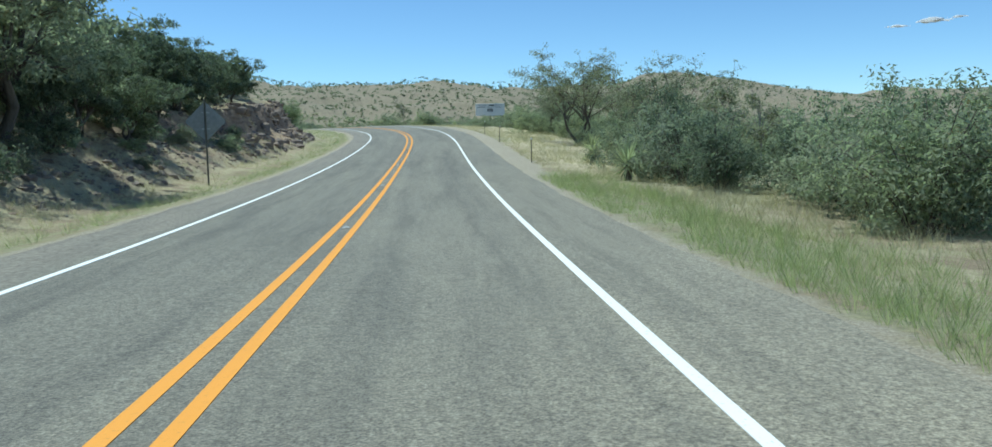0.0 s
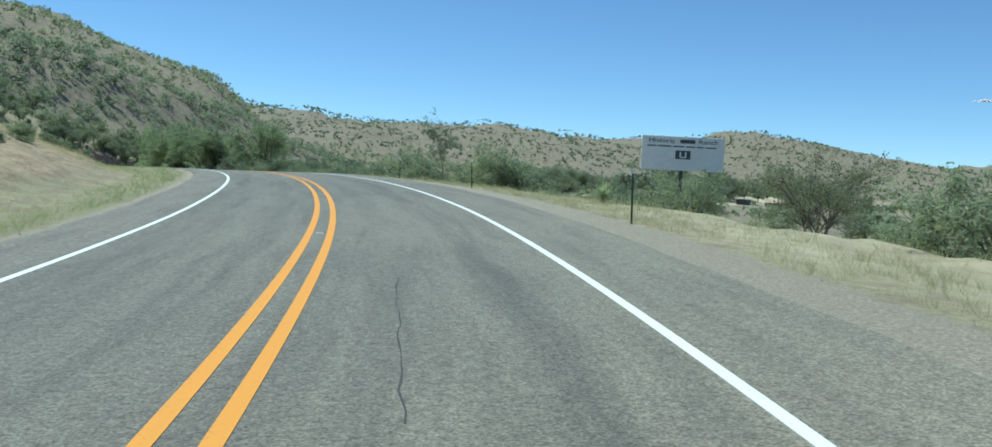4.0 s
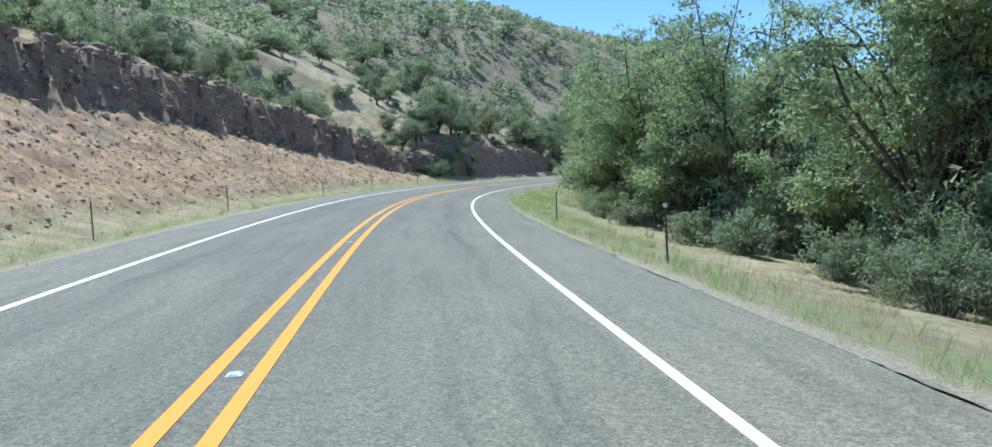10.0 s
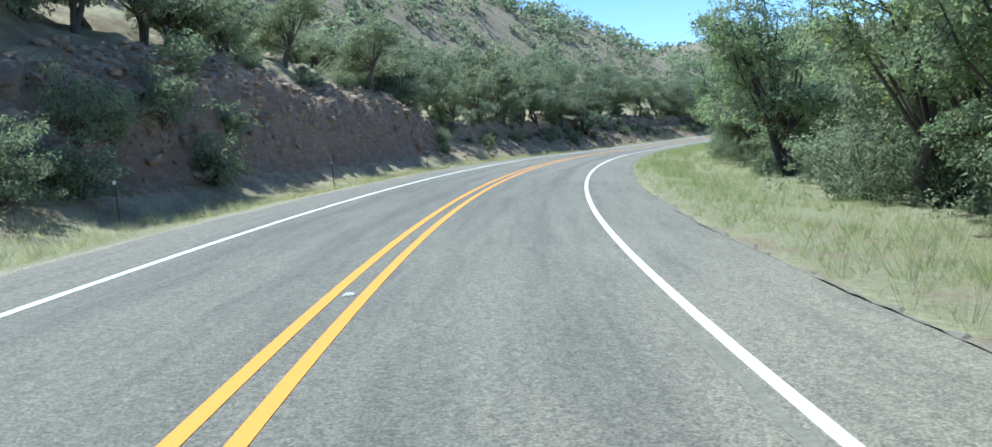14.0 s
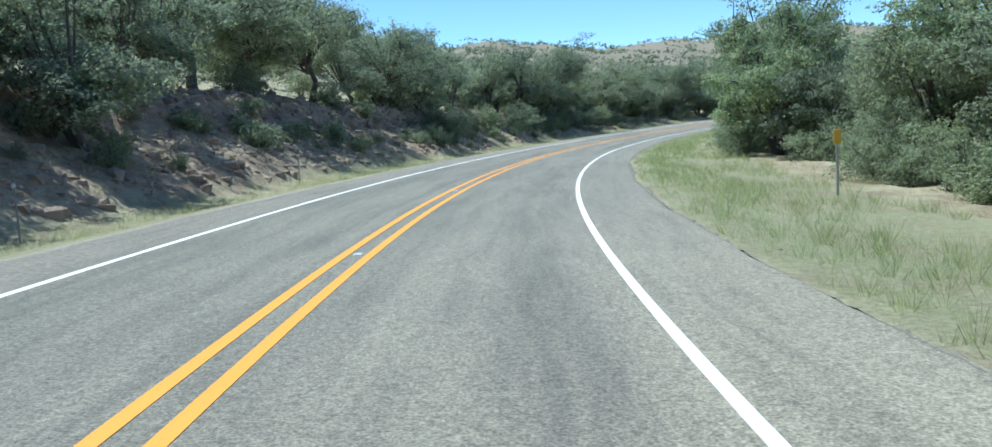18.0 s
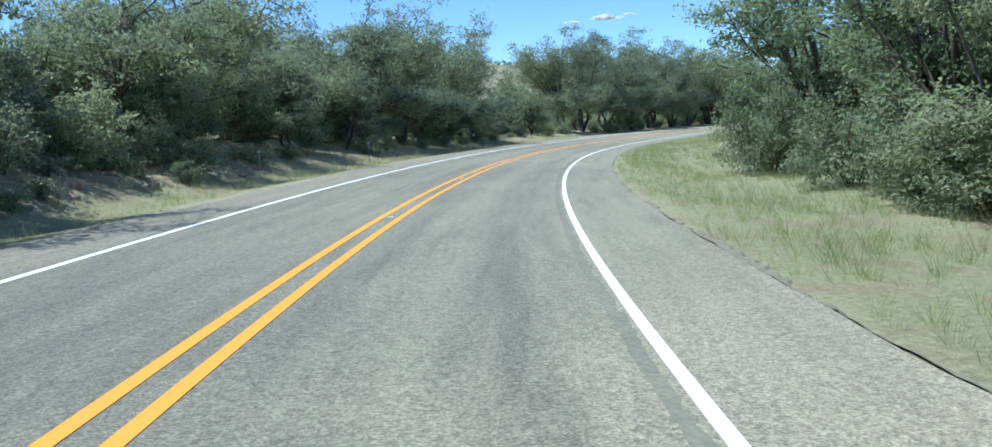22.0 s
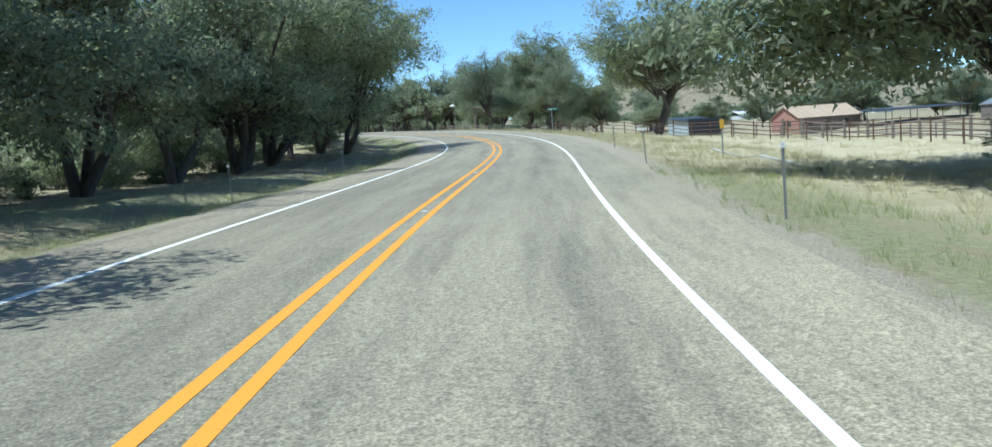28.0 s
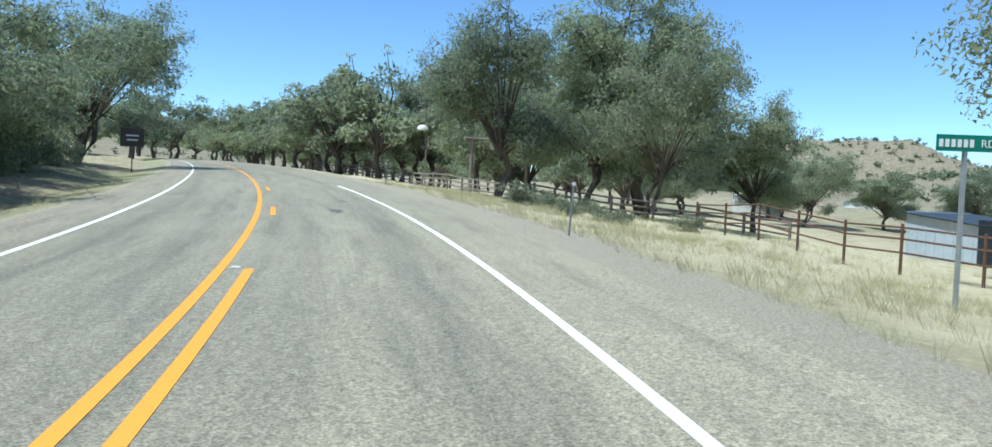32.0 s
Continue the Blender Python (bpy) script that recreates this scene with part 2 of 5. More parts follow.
SHRUB_LEAF = foliage("shrub_leaves", (0.185, 0.212, 0.138), (0.335, 0.362, 0.245))
GREY_LEAF = foliage("grey_green_leaves", (0.120, 0.135, 0.090), (0.300, 0.310, 0.220))
GRASS_BLADE = foliage("green_grass", (0.195, 0.222, 0.098), (0.435, 0.465, 0.235), (0.5, 0.43, 0.25))
STRAW_BLADE = foliage("dry_grass", (0.320, 0.270, 0.160), (0.620, 0.540, 0.360), (0.62, 0.55, 0.38))
YUCCA_LEAF = foliage("yucca_leaves", (0.22, 0.25, 0.14), (0.44, 0.45, 0.27), (0.3, 0.25, 0.14))
ROCK = simple("reddish_brown_rock", (0.19, 0.135, 0.095), (0.50, 0.385, 0.28), 3.5, 0.95, relief=0.08)
DARK_ROCK = simple("dark_basalt_rock", (0.125, 0.098, 0.08), (0.33, 0.262, 0.21), 2.6, 0.95, relief=0.08)
STEEL_POST = simple("weathered_green_steel", (0.07, 0.075, 0.06), (0.17, 0.16, 0.13), 20, 0.7, 0.3)
RUST = simple("rusted_steel_pipe", (0.075, 0.042, 0.028), (0.2, 0.11, 0.07), 16, 0.8, 0.3)
GALV = simple("galvanised_steel", (0.32, 0.33, 0.33), (0.52, 0.53, 0.53), 12, 0.45, 0.7)
WOOD = simple("weathered_grey_wood", (0.13, 0.105, 0.085), (0.30, 0.26, 0.22), 14, 0.9, relief=0.01, stretch=(1, 1, 0.15))
WHITE_PANEL = simple("white_painted_board", (0.62, 0.62, 0.60), (0.80, 0.80, 0.78), 3.0, 0.6)
GREY_SHEET = simple("dull_aluminium_sheet", (0.20, 0.21, 0.21), (0.34, 0.35, 0.35), 6.0, 0.5, 0.6)
# Plan of the road: how it bends (degrees a metre), climbs (per cent) and tilts (degrees), from 20 m behind the start.
BEND = (0.0333, 0.0267, 0.0110, 0.0001, -0.0223, 0.0447, 0.1779, 0.3244, 0.3326, 0.2649, 0.3309, 0.2752, 0.2624, 0.2281, 0.0859, -0.0210, -0.1224, -0.2059, -0.2389, -0.2789, -0.3122, -0.2910, -0.2508, -0.2297, -0.2384, -0.2720, -0.3104, -0.3069, -0.2682, -0.2631, -0.2916, -0.3183, -0.2490, -0.2282, -0.2774, -0.2775, -0.2735, -0.3049, -0.3343, -0.2883, -0.1167, 0.0746, 0.2168, 0.3214, 0.3540, 0.2965, 0.1675, 0.1004, 0.0776, 0.0724, 0.0738, 0.0776, 0.0818, 0.0858, 0.0894, 0.0924, 0.0948, 0.0968, 0.0982, 0.0992, 0.0998, 0.1002)
BEND_STEP = 15
CLIMB = (-0.59, -0.50, 2.28, 4.72, 4.56, 3.62, 1.80, -0.11, -1.22, -0.52, -0.76, -1.26, -1.06, -1.00, -1.58, -2.45, -1.65, -1.21, -0.73, 0.19, 0.38, 0.35, 0.55, 1.15, 1.35, 1.91, 2.96, 3.39, 3.04, 2.72, 2.47, 2.27, 2.10, 1.97, 1.88, 1.81, 1.78)
CLIMB_STEP = 25
BANK = (-0.01, -0.31, -2.10, -3.24, -1.84, 1.05, 2.58, 3.66, 4.34, 3.61, 2.32, 1.84, 2.18, 2.98, 4.40, 1.18, -0.91, -1.26, -0.71, -0.37, -0.19, -0.10, -0.06, -0.04)
BANK_STEP = 40
LEFT_LANE = 3.275
RIGHT_LANE = 3.450


def along(values, step):
    return np.interp(ST, -20 + step * np.arange(len(values)), values)


ST = np.arange(-20.0, 900.0)
HEAD = np.cumsum(along(BEND, BEND_STEP))
HEAD -= HEAD[20]
RX = np.cumsum(-np.sin(np.radians(HEAD)))
RY = np.cumsum(np.cos(np.radians(HEAD)))
RX, RY = RX - RX[20], RY - RY[20]
RZ = np.cumsum(along(CLIMB, CLIMB_STEP)) / 100
RZ -= RZ[20]
TILT = np.radians(along(BANK, BANK_STEP))


def plan(s, o):
    """The place at s metres along the middle line and o metres to its right, and the heading there in radians."""
    h = np.radians(np.interp(s, ST, HEAD))
    return np.interp(s, ST, RX) + o * np.cos(h), np.interp(s, ST, RY) + o * np.sin(h), h


def station(x, y):
    """The nearest station and offset on the road for places x, y."""
    x, y = np.atleast_1d(np.asarray(x, float)), np.atleast_1d(np.asarray(y, float))
    near = np.empty(len(x), int)
    for a in range(0, len(x), 4000):
        d = (x[a:a + 4000, None] - RX[None, ::3]) ** 2 + (y[a:a + 4000, None] - RY[None, ::3]) ** 2
        near[a:a + 4000] = 3 * d.argmin(1)
    h = np.radians(HEAD[near])
    dx, dy = x - RX[near], y - RY[near]
    s = ST[near] + np.clip(-dx * np.sin(h) + dy * np.cos(h), -4, 4)
    side = dx * np.cos(h) + dy * np.sin(h)
    return s, np.sign(side) * np.hypot(dx, dy) * np.where(np.abs(side) > 1e-6, 1, 0)


def rough(x, y, size, seed=0.0):
    """Smooth random relief between about -1 and 1 with features of that size."""
    a = np.zeros_like(x)
    for k, (u, v, w) in enumerate(((1.0, 0.31, 0.0), (-0.42, 0.93, 1.7), (0.71, -0.77, 4.1), (1.9, 1.3, 2.2), (-1.5, 2.1, 5.3), (2.9, -1.1, 0.9))):
        a += np.sin((u * x + v * y) * 6.28 / size + w + seed * (k + 1.3) + 1.4 * np.sin((v * x - u * y) * 2.9 / size + seed + k)) / (1 + 0.45 * k)
    return a / 2.6


# The crest lines of the hills: x, y, height.
RIDGES = (
    (((-700, 760, 185), (-560, 790, 172), (-400, 775, 130), (-310, 755, 88), (-245, 745, 62), (-200, 735, 36), (-165, 720, 10)), 0),
    (((-620, 1650, 150), (-330, 1400, 108), (-160, 1450, 96), (-5, 1500, 106), (180, 1600, 94), (330, 1620, 106), (450, 1610, 122), (600, 1500, 80), (860, 1400, 55)), 600),
    (((860, 840, 52), (900, 760, 60), (955, 690, 64), (975, 630, 63), (1010, 560, 40)), 150),
    (((1000, 1729, 92), (1250, 1500, 80), (700, 1900, 92)), 420),
    (((-700, 300, 120), (-420, 360, 95), (-300, 420, 77)), 300),
    (((700, 200, 30), (560, 500, 22), (900, 300, 38)), 220),
)


def hills(x, y):
    z = np.zeros_like(x)
    nose = np.clip((-40 - x - 0.22 * (y - 400)) / 110, 0, 1)
    nose = nose * nose * (3 - 2 * nose)
    for crest, reach in RIDGES:
        for (x0, y0, h0), (x1, y1, h1) in zip(crest, crest[1:]):
            l2 = (x1 - x0) ** 2 + (y1 - y0) ** 2
            u = np.clip(((x - x0) * (x1 - x0) + (y - y0) * (y1 - y0)) / l2, 0, 1)
            d = np.hypot(x - x0 - u * (x1 - x0), y - y0 - u * (y1 - y0))
            h = h0 + u * (h1 - h0)
            w = reach if reach else 40 + 2.6 * h
            fall = np.clip(1 - d / w, 0, 1)
            z = np.maximum(z, h * np.where(d < 0.12 * w, 1 - 3.2 * (d / w) ** 2, 1.0739 * fall) * (1 if reach else nose))
    return z


# Cross-sections: station, then for the left side: foot of the bank, width and height of its lower slope,
# height of the steep face above it, and the slope of the hill behind; for the right side: drop at 14 m and at 45 m.
SECTIONS = (
    (-20, 10.0, 5.0, 2.0, 0.2, 0.22, -0.6, -4.0),
    (40, 9.5, 4.0, 2.0, 0.6, 0.22, -0.6, -4.0),
    (62, 9.0, 2.4, 1.2, 1.9, 0.22, -0.5, -4.5),
    (92, 9.0, 2.2, 1.2, 2.2, 0.22, -0.6, -5.5),
    (108, 10.0, 7.0, 1.8, 0.4, 0.22, -0.8, -7.0),
    (150, 10.0, 8.0, 2.6, 0.2, 0.25, -1.2, -8.0),
    (205, 9.5, 8.0, 4.2, 0.8, 0.28, -1.6, -7.0),
    (222, 9.0, 8.0, 5.2, 2.6, 0.30, -1.6, -6.0),
    (250, 9.0, 7.5, 5.0, 3.4, 0.30, -1.4, -5.5),
    (268, 8.6, 6.8, 3.9, 3.7, 0.30, -1.2, -5.0),
    (280, 8.4, 5.0, 2.5, 3.6, 0.30, -1.1, -4.5),
    (290, 8.2, 3.2, 1.0, 3.0, 0.30, -1.0, -4.0),
    (298, 8.0, 2.0, 0.6, 2.0, 0.30, -0.9, -3.8),
    (306, 8.4, 0.9, 0.5, 3.7, 0.52, -0.8, -3.5),
    (335, 8.0, 0.9, 0.6, 3.5, 0.48, -0.6, -3.0),
    (348, 8.0, 3.0, 1.6, 1.6, 0.25, -0.5, -2.5),
    (400, 8.0, 4.0, 2.2, 1.4, 0.22, -0.5, -2.0),
    (440, 8.0, 3.5, 1.8, 1.2, 0.18, -0.4, -1.5),
    (475, 8.0, 3.0, 0.8, 0.5, 0.12, -0.1, -0.2),
    (520, 8.5, 4.0, 0.2, 0.1, 0.06, 0.2, 0.8),
    (560, 9.0, 4.0, 0.0, 0.0, 0.03, -0.3, 0.2),
    (600, 9.0, 4.0, -0.2, 0.0, 0.03, -0.9, -2.2),
    (645, 9.0, 4.0, 0.0, 0.0, 0.03, -1.0, -3.8),
    (710, 9.0, 4.0, 0.0, 0.0, 0.03, -0.8, -4.0),
    (900, 9.0, 4.0, 0.0, 0.0, 0.03, -0.6, -3.0),
)
SEC = np.array(SECTIONS, float)
EDGE_LEFT, EDGE_RIGHT = -4.9, 5.15


def ground_z(x, y, so=None):
    x, y = np.atleast_1d(np.asarray(x, float)), np.atleast_1d(np.asarray(y, float))
    s, o = so if so is not None else station(x, y)
    foot, wide, low, steep, rise, drop, deep = (np.interp(s, SEC[:, 0], SEC[:, k]) for k in range(1, 8))
    road = np.interp(s, ST, RZ)
    tilt = np.interp(s, ST, TILT)
    cross = -tilt * np.clip(o, -9, 9)
    a = -o
    wob = 0.35 * rough(x, y, 9.0, 1.0)
    foot = foot + 0.5 * wob
    jag = (0.5 * rough(x, y, 7.5, 9.0) + 0.32 * rough(x, y, 2.3, 11.0)) * np.interp(s, (295, 306), (1.0, 0.4)) + 0.14 * rough(x, y, 0.95, 13.0)
    cliff = np.clip(steep / 2.5, 0, 1)
    wide = wide + jag * cliff * np.clip(a - foot, 0, 1)
    steep = steep * (1 + 0.13 * rough(x, y, 6.0, 12.0))
    up = low * np.clip((a - foot) / wide, 0, 1) + steep * np.clip((a - foot - wide * (1 - 0.05 * wob)) / 0.9, 0, 1) ** 0.8
    up += rise * np.clip(a - foot - wide - 0.9, 0, 60)
    left = -0.35 * np.clip((a - 5.2) / 2.0, 0, 1) * np.clip((foot + 1 - a) / 2.5, 0, 1) + up
    right = drop * np.clip((o - 5.4) / 8.6, 0, 1) + (deep - drop) * np.clip((o - 14) / 31, 0, 1)
    shape = np.where(o < 0, left, right)
    lumps = np.clip((np.abs(o) - 6) / 6, 0, 1)
    shape = shape + lumps * (0.10 * rough(x, y, 3.1, 2.0) + 0.18 * rough(x, y, 11.0, 3.0))
    bank = np.clip((a - foot) / 1.5, 0, 1) * np.clip((foot + wide + 4 - a) / 2, 0, 1)
    shape = shape + bank * (0.09 * rough(x, y, 1.3, 14.0) + 0.05 * rough(x, y, 0.62, 15.0))
    near = road + cross + shape
    h = hills(x, y)
    lift = np.clip((np.abs(o) - 30) / 60, 0, 1)
    wide_base = road + np.where(o < 0, low + steep + rise * 5, deep)
    far = np.maximum(wide_base, h + 0.35 * np.minimum(wide_base, 0)) + lift * (1.5 * rough(x, y, 60.0, 4.0) + np.clip(h / 40, 0, 1) * 6.0 * rough(x, y, 150.0, 5.0))
    lift = lift * lift * (3 - 2 * lift)
    z = near * (1 - lift) + far * lift
    z = z - 0.025 * np.clip((5.9 - np.abs(o)) / 0.4, 0, 1)
    paved = (o > EDGE_LEFT + 0.2) & (o < EDGE_RIGHT - 0.2)
    return np.where(paved, road - tilt * o - 0.12, z)


def spot(s, o, h=0.0):
    """A place on the ground beside the road."""
    x, y, _ = plan(s, o)
    return float(x), float(y), float(ground_z(x, y, (np.array([float(s)]), np.array([float(o)])))[0]) + h


def turn(s):
    return float(np.interp(s, ST, HEAD))


# ---- the land ----
def mesh_object(name, verts, faces, material, parent=None, smooth=False):
    me = bpy.data.meshes.new(name)
    if isinstance(faces, np.ndarray):
        verts = np.asarray(verts, np.float32)
        n, sides = faces.shape
        me.vertices.add(len(verts)), me.loops.add(n * sides), me.polygons.add(n)
        me.vertices.foreach_set("co", verts.ravel())
        me.loops.foreach_set("vertex_index", faces.astype(np.int32).ravel())
        me.polygons.foreach_set("loop_start", (np.arange(n) * sides).astype(np.int32))
        me.polygons.foreach_set("use_smooth", np.zeros(n, bool))
    else:
        me.from_pydata([tuple(v) for v in verts], [], faces)
    for m in material if isinstance(material, (list, tuple)) else [material]:
        me.materials.append(m)
    if smooth:
        me.polygons.foreach_set("use_smooth", [True] * len(me.polygons))
    me.update(calc_edges=True)
    ob = new(name, me)
    if parent:
        ob.parent = parent
    return ob


def grid_faces(rows, cols, start=0):
    i = np.arange(rows - 1)[:, None] * cols + np.arange(cols - 1)[None] + start
    return np.stack([i, i + 1, i + 1 + cols, i + cols], -1).reshape(-1, 4)


def build_ground():
    # near strip, laid along the road
    offs = np.concatenate([-np.geomspace(64, 20, 16), np.arange(-19.5, -7.0, 0.24), [-6.4, -5.8, -5.4, -5.1], [EDGE_LEFT + 0.12, EDGE_LEFT + 0.3, -2.5, 0, 2.5, EDGE_RIGHT - 0.3, EDGE_RIGHT - 0.12, EDGE_RIGHT + 0.02], np.arange(5.4, 8.0, 0.35), np.arange(8.2, 14.5, 0.7), np.geomspace(15, 64, 20)])
    stations = np.concatenate([np.arange(-19.0, 50.0, 1.2), np.arange(50, 100, 0.7), np.arange(100, 195, 1.2), np.arange(195, 350, 0.42), np.arange(350, 480, 0.75), np.arange(480, 801.0, 1.3)])
    s, o = np.meshgrid(stations, offs, indexing="ij")
    x, y, _ = plan(s, o)
    z = ground_z(x.ravel(), y.ravel(), (s.ravel(), o.ravel()))
    near = np.stack([x.ravel(), y.ravel(), z], -1)
    f1 = grid_faces(len(stations), len(offs))
    # far country, out to the horizon
    gx = np.concatenate([-np.geomspace(4000, 760, 12), np.arange(-740, 1100, 14.0), np.geomspace(1110, 4500, 14)])
    gy = np.concatenate([-np.geomspace(3000, 150, 12), np.arange(-140, 1290, 14.0), np.geomspace(1300, 4600, 14)])
    X, Y = np.meshgrid(gx, gy, indexing="ij")
    fx, fy = X.ravel(), Y.ravel()
    fs, fo = station(fx, fy)
    fz = ground_z(fx, fy, (fs, fo))
    inside = (np.abs(fo) < 56) & (fs > -19) & (fs < 799)
    fz = np.where((np.abs(fo) < 64) & (fs > -19) & (fs < 799), fz - 0.9, fz)
    f2 = grid_faces(len(gx), len(gy), 0)[:, ::-1]
    keep = ~inside[f2].all(1)
    ob = mesh_object("ground", np.concatenate([near, np.stack([fx, fy, fz], -1)]), np.concatenate([f1, f2[keep] + len(near)]), GROUND, smooth=True)
    so, oo = np.concatenate([s.ravel(), fs]), np.concatenate([o.ravel(), fo])
    foot, wide = np.interp(so, SEC[:, 0], SEC[:, 1]), np.interp(so, SEC[:, 0], SEC[:, 2])
    bare = np.clip((-oo - foot) / 1.0, 0, 1) * np.clip((foot + wide + 3 + oo) / 2.0, 0, 1) * np.interp(so, (0, 58, 66, 94, 130, 190, 292, 304, 345, 480, 500), (0.2, 0.25, 0.7, 0.6, 0.5, 1, 1, 0.25, 0.5, 0.5, 0.0))
    verge = np.clip((np.abs(oo) - 5.0) / 0.5, 0, 1) * np.clip((np.where(oo > 0, np.interp(so, (0, 22, 34, 170, 205, 280, 555, 585, 600), (8.0, 8.0, 5.4, 5.4, 8.5, 12, 12, 8.5, 5.6)), 8.5) - np.abs(oo)) / 2.0, 0, 1) * 0.85
    hill = np.clip((np.abs(oo) - 34) / 30, 0, 0.85) * np.where(oo > 0, np.interp(so, (480, 560), (1, 0.3)), 1.0)
    hill = np.maximum(hill, np.clip((np.abs(oo) - 110) / 60, 0, 0.85))
    grit = np.clip((np.where(oo > 0, np.interp(so, (0, 22, 40, 130, 190, 255, 555, 585, 640, 660, 700), (5.8, 5.8, 6.9, 6.7, 6.2, 5.5, 5.5, 6.5, 6.9, 7.6, 7.0)), 5.7) - np.abs(oo)) / 0.8, 0, 0.9)
    dry = np.clip((oo - 6.5) / 1.5, 0, 1) * np.clip((70 - oo) / 30, 0, 1) * np.interp(so, (24, 40, 150, 185, 500, 540, 575, 600), (0, 0.7, 0.7, 0, 0, 0.3, 0.6, 0.9))
    for name, values in (("dry", dry), ("bare", bare), ("verge", verge), ("hill", hill), ("grit", grit)):
        ob.data.attributes.new(name, "FLOAT", "POINT").data.foreach_set("value", values.astype(np.float32))
    return tagged(ob, "dry grass, soil and rocky hillsides beside the road", "ground", kind="structure")


def ribbon(s0, s1, o0, o1, h, thick=0.02, step=1.0, wander=0.0):
    """Vertices and faces of a strip along the road between two offsets, with edges."""
    n = max(2, int((s1 - s0) / step) + 1)
    s = np.linspace(s0, s1, n)
    zr = np.interp(s, ST, RZ)
    tl = np.interp(s, ST, TILT)
    w0 = wander * (np.sin(s * 1.9) + np.sin(s * 0.73 + 1))
    rows = []
    for o, dz in ((o0 + w0, h - thick), (o0 + w0, h), (o1 + w0 * 0.6, h), (o1 + w0 * 0.6, h - thick)):
        x, y, _ = plan(s, o)
        rows.append(np.stack([x, y, zr - tl * o + dz], -1))
    v = np.stack(rows, 1).reshape(-1, 3)
    return v, grid_faces(n, 4)


def strip(name, label, pieces, material, kind="structure", category=""):
    vs, fs, k = [], [], 0
    for p in pieces:
        v, f = ribbon(*p[0], **p[1]) if isinstance(p[0], tuple) else ribbon(*p)
        vs.append(v), fs.append(f + k)
        k += len(v)
    ob = mesh_object(name, np.concatenate(vs), np.concatenate(fs), material)
    return tagged(ob, label, category or name.replace("_", " "), kind=kind)


build_ground()
ROAD_END = 790
strip("road", "grey chip-sealed two-lane road, worn and patched", [((-19, ROAD_END, EDGE_LEFT, EDGE_RIGHT, 0.0, 0.25), {"wander": 0.05})], ASPHALT)
road_mesh = scene.objects["road"].data
road_mesh.attributes.new("across", "FLOAT", "POINT").data.foreach_set("value", np.tile(0.5 + np.array([EDGE_LEFT, EDGE_LEFT, EDGE_RIGHT, EDGE_RIGHT]) / 12.0, len(road_mesh.vertices) // 4).astype(np.float32))
road_mesh.attributes.new("along", "FLOAT", "POINT").data.foreach_set("value", np.repeat(np.linspace(-19, ROAD_END, len(road_mesh.vertices) // 4), 4).astype(np.float32))
strip("white_edge_line", "white painted edge line beside the right shoulder", [(-19, 679, RIGHT_LANE - 0.10, RIGHT_LANE + 0.01, 0.006, 0.01)], WHITE_PAINT, category="road line")
strip("white_edge_line", "white painted edge line beside the left shoulder", [(-19, ROAD_END, -LEFT_LANE - 0.06, -LEFT_LANE + 0.06, 0.006, 0.01)], WHITE_PAINT, category="road line")
strip("yellow_centre_line", "solid yellow centre line, left of the pair", [(-19, ROAD_END, -0.225, -0.095, 0.006, 0.01)], YELLOW_PAINT, category="road line")
strip("yellow_centre_line", "solid yellow centre line that ends before a dashed stretch", [(-19, 651.8, 0.145, 0.275, 0.006, 0.01)], YELLOW_PAINT, category="road line")
for s0 in (661.0, 673.2):
    strip("yellow_dash", "short yellow dash of the broken centre line", [(s0, s0 + 3.05, 0.145, 0.275, 0.006, 0.01)], YELLOW_PAINT, category="road line")

EDGE_CRUMBS = simple("crumbled_asphalt", (0.12, 0.108, 0.082), (0.34, 0.30, 0.225), 18.0, 0.9, relief=0.02)
SCAR = simple("ground_off_paint", (0.12, 0.112, 0.086), (0.30, 0.272, 0.20), 16.0, 0.85, relief=0.006)


def frayed(name, label, s0, s1, inner, outer, h, fray, seed, material, category):
    """A narrow strip along the road whose sides run unevenly."""
    rng = np.random.default_rng(seed)
    s = np.arange(s0, s1, 0.16)
    slow = np.convolve(rng.normal(size=len(s)), np.ones(24) / 5.0, "same")
    a = inner + fray * 0.5 * (slow * 0.4 + rng.normal(size=len(s)) * 0.35)
    b = outer + fray * (slow + rng.normal(size=len(s)) * 0.55)
    b = np.maximum(b, a + 0.015)
    zr, tl = np.interp(s, ST, RZ), np.interp(s, ST, TILT)
    rows = []
    for o, dz in ((a, h), (b, h - 0.004), (b + 0.17, h - 0.10)):
        x, y, _ = plan(s, o)
        rows.append(np.stack([x, y, zr - tl * o + dz], -1))
    tagged(mesh_object(name, np.stack(rows, 1).reshape(-1, 3), grid_faces(len(s), 3), material), label, category, kind="structure")


frayed("pavement_edge", "dark crumbling edge of the right shoulder", 185, 566, EDGE_RIGHT - 0.005, EDGE_RIGHT + 0.03, 0.003, 0.07, 41, EDGE_CRUMBS, "pavement edge")
frayed("line_scar", "dark ground-off strip beside the right edge line", 252, 292, 3.16, 3.31, 0.003, 0.03, 42, SCAR, "road patch")
frayed("line_scar", "dark ground-off strip beside the right edge line", 424, 492, 3.16, 3.31, 0.003, 0.03, 43, SCAR, "road patch")


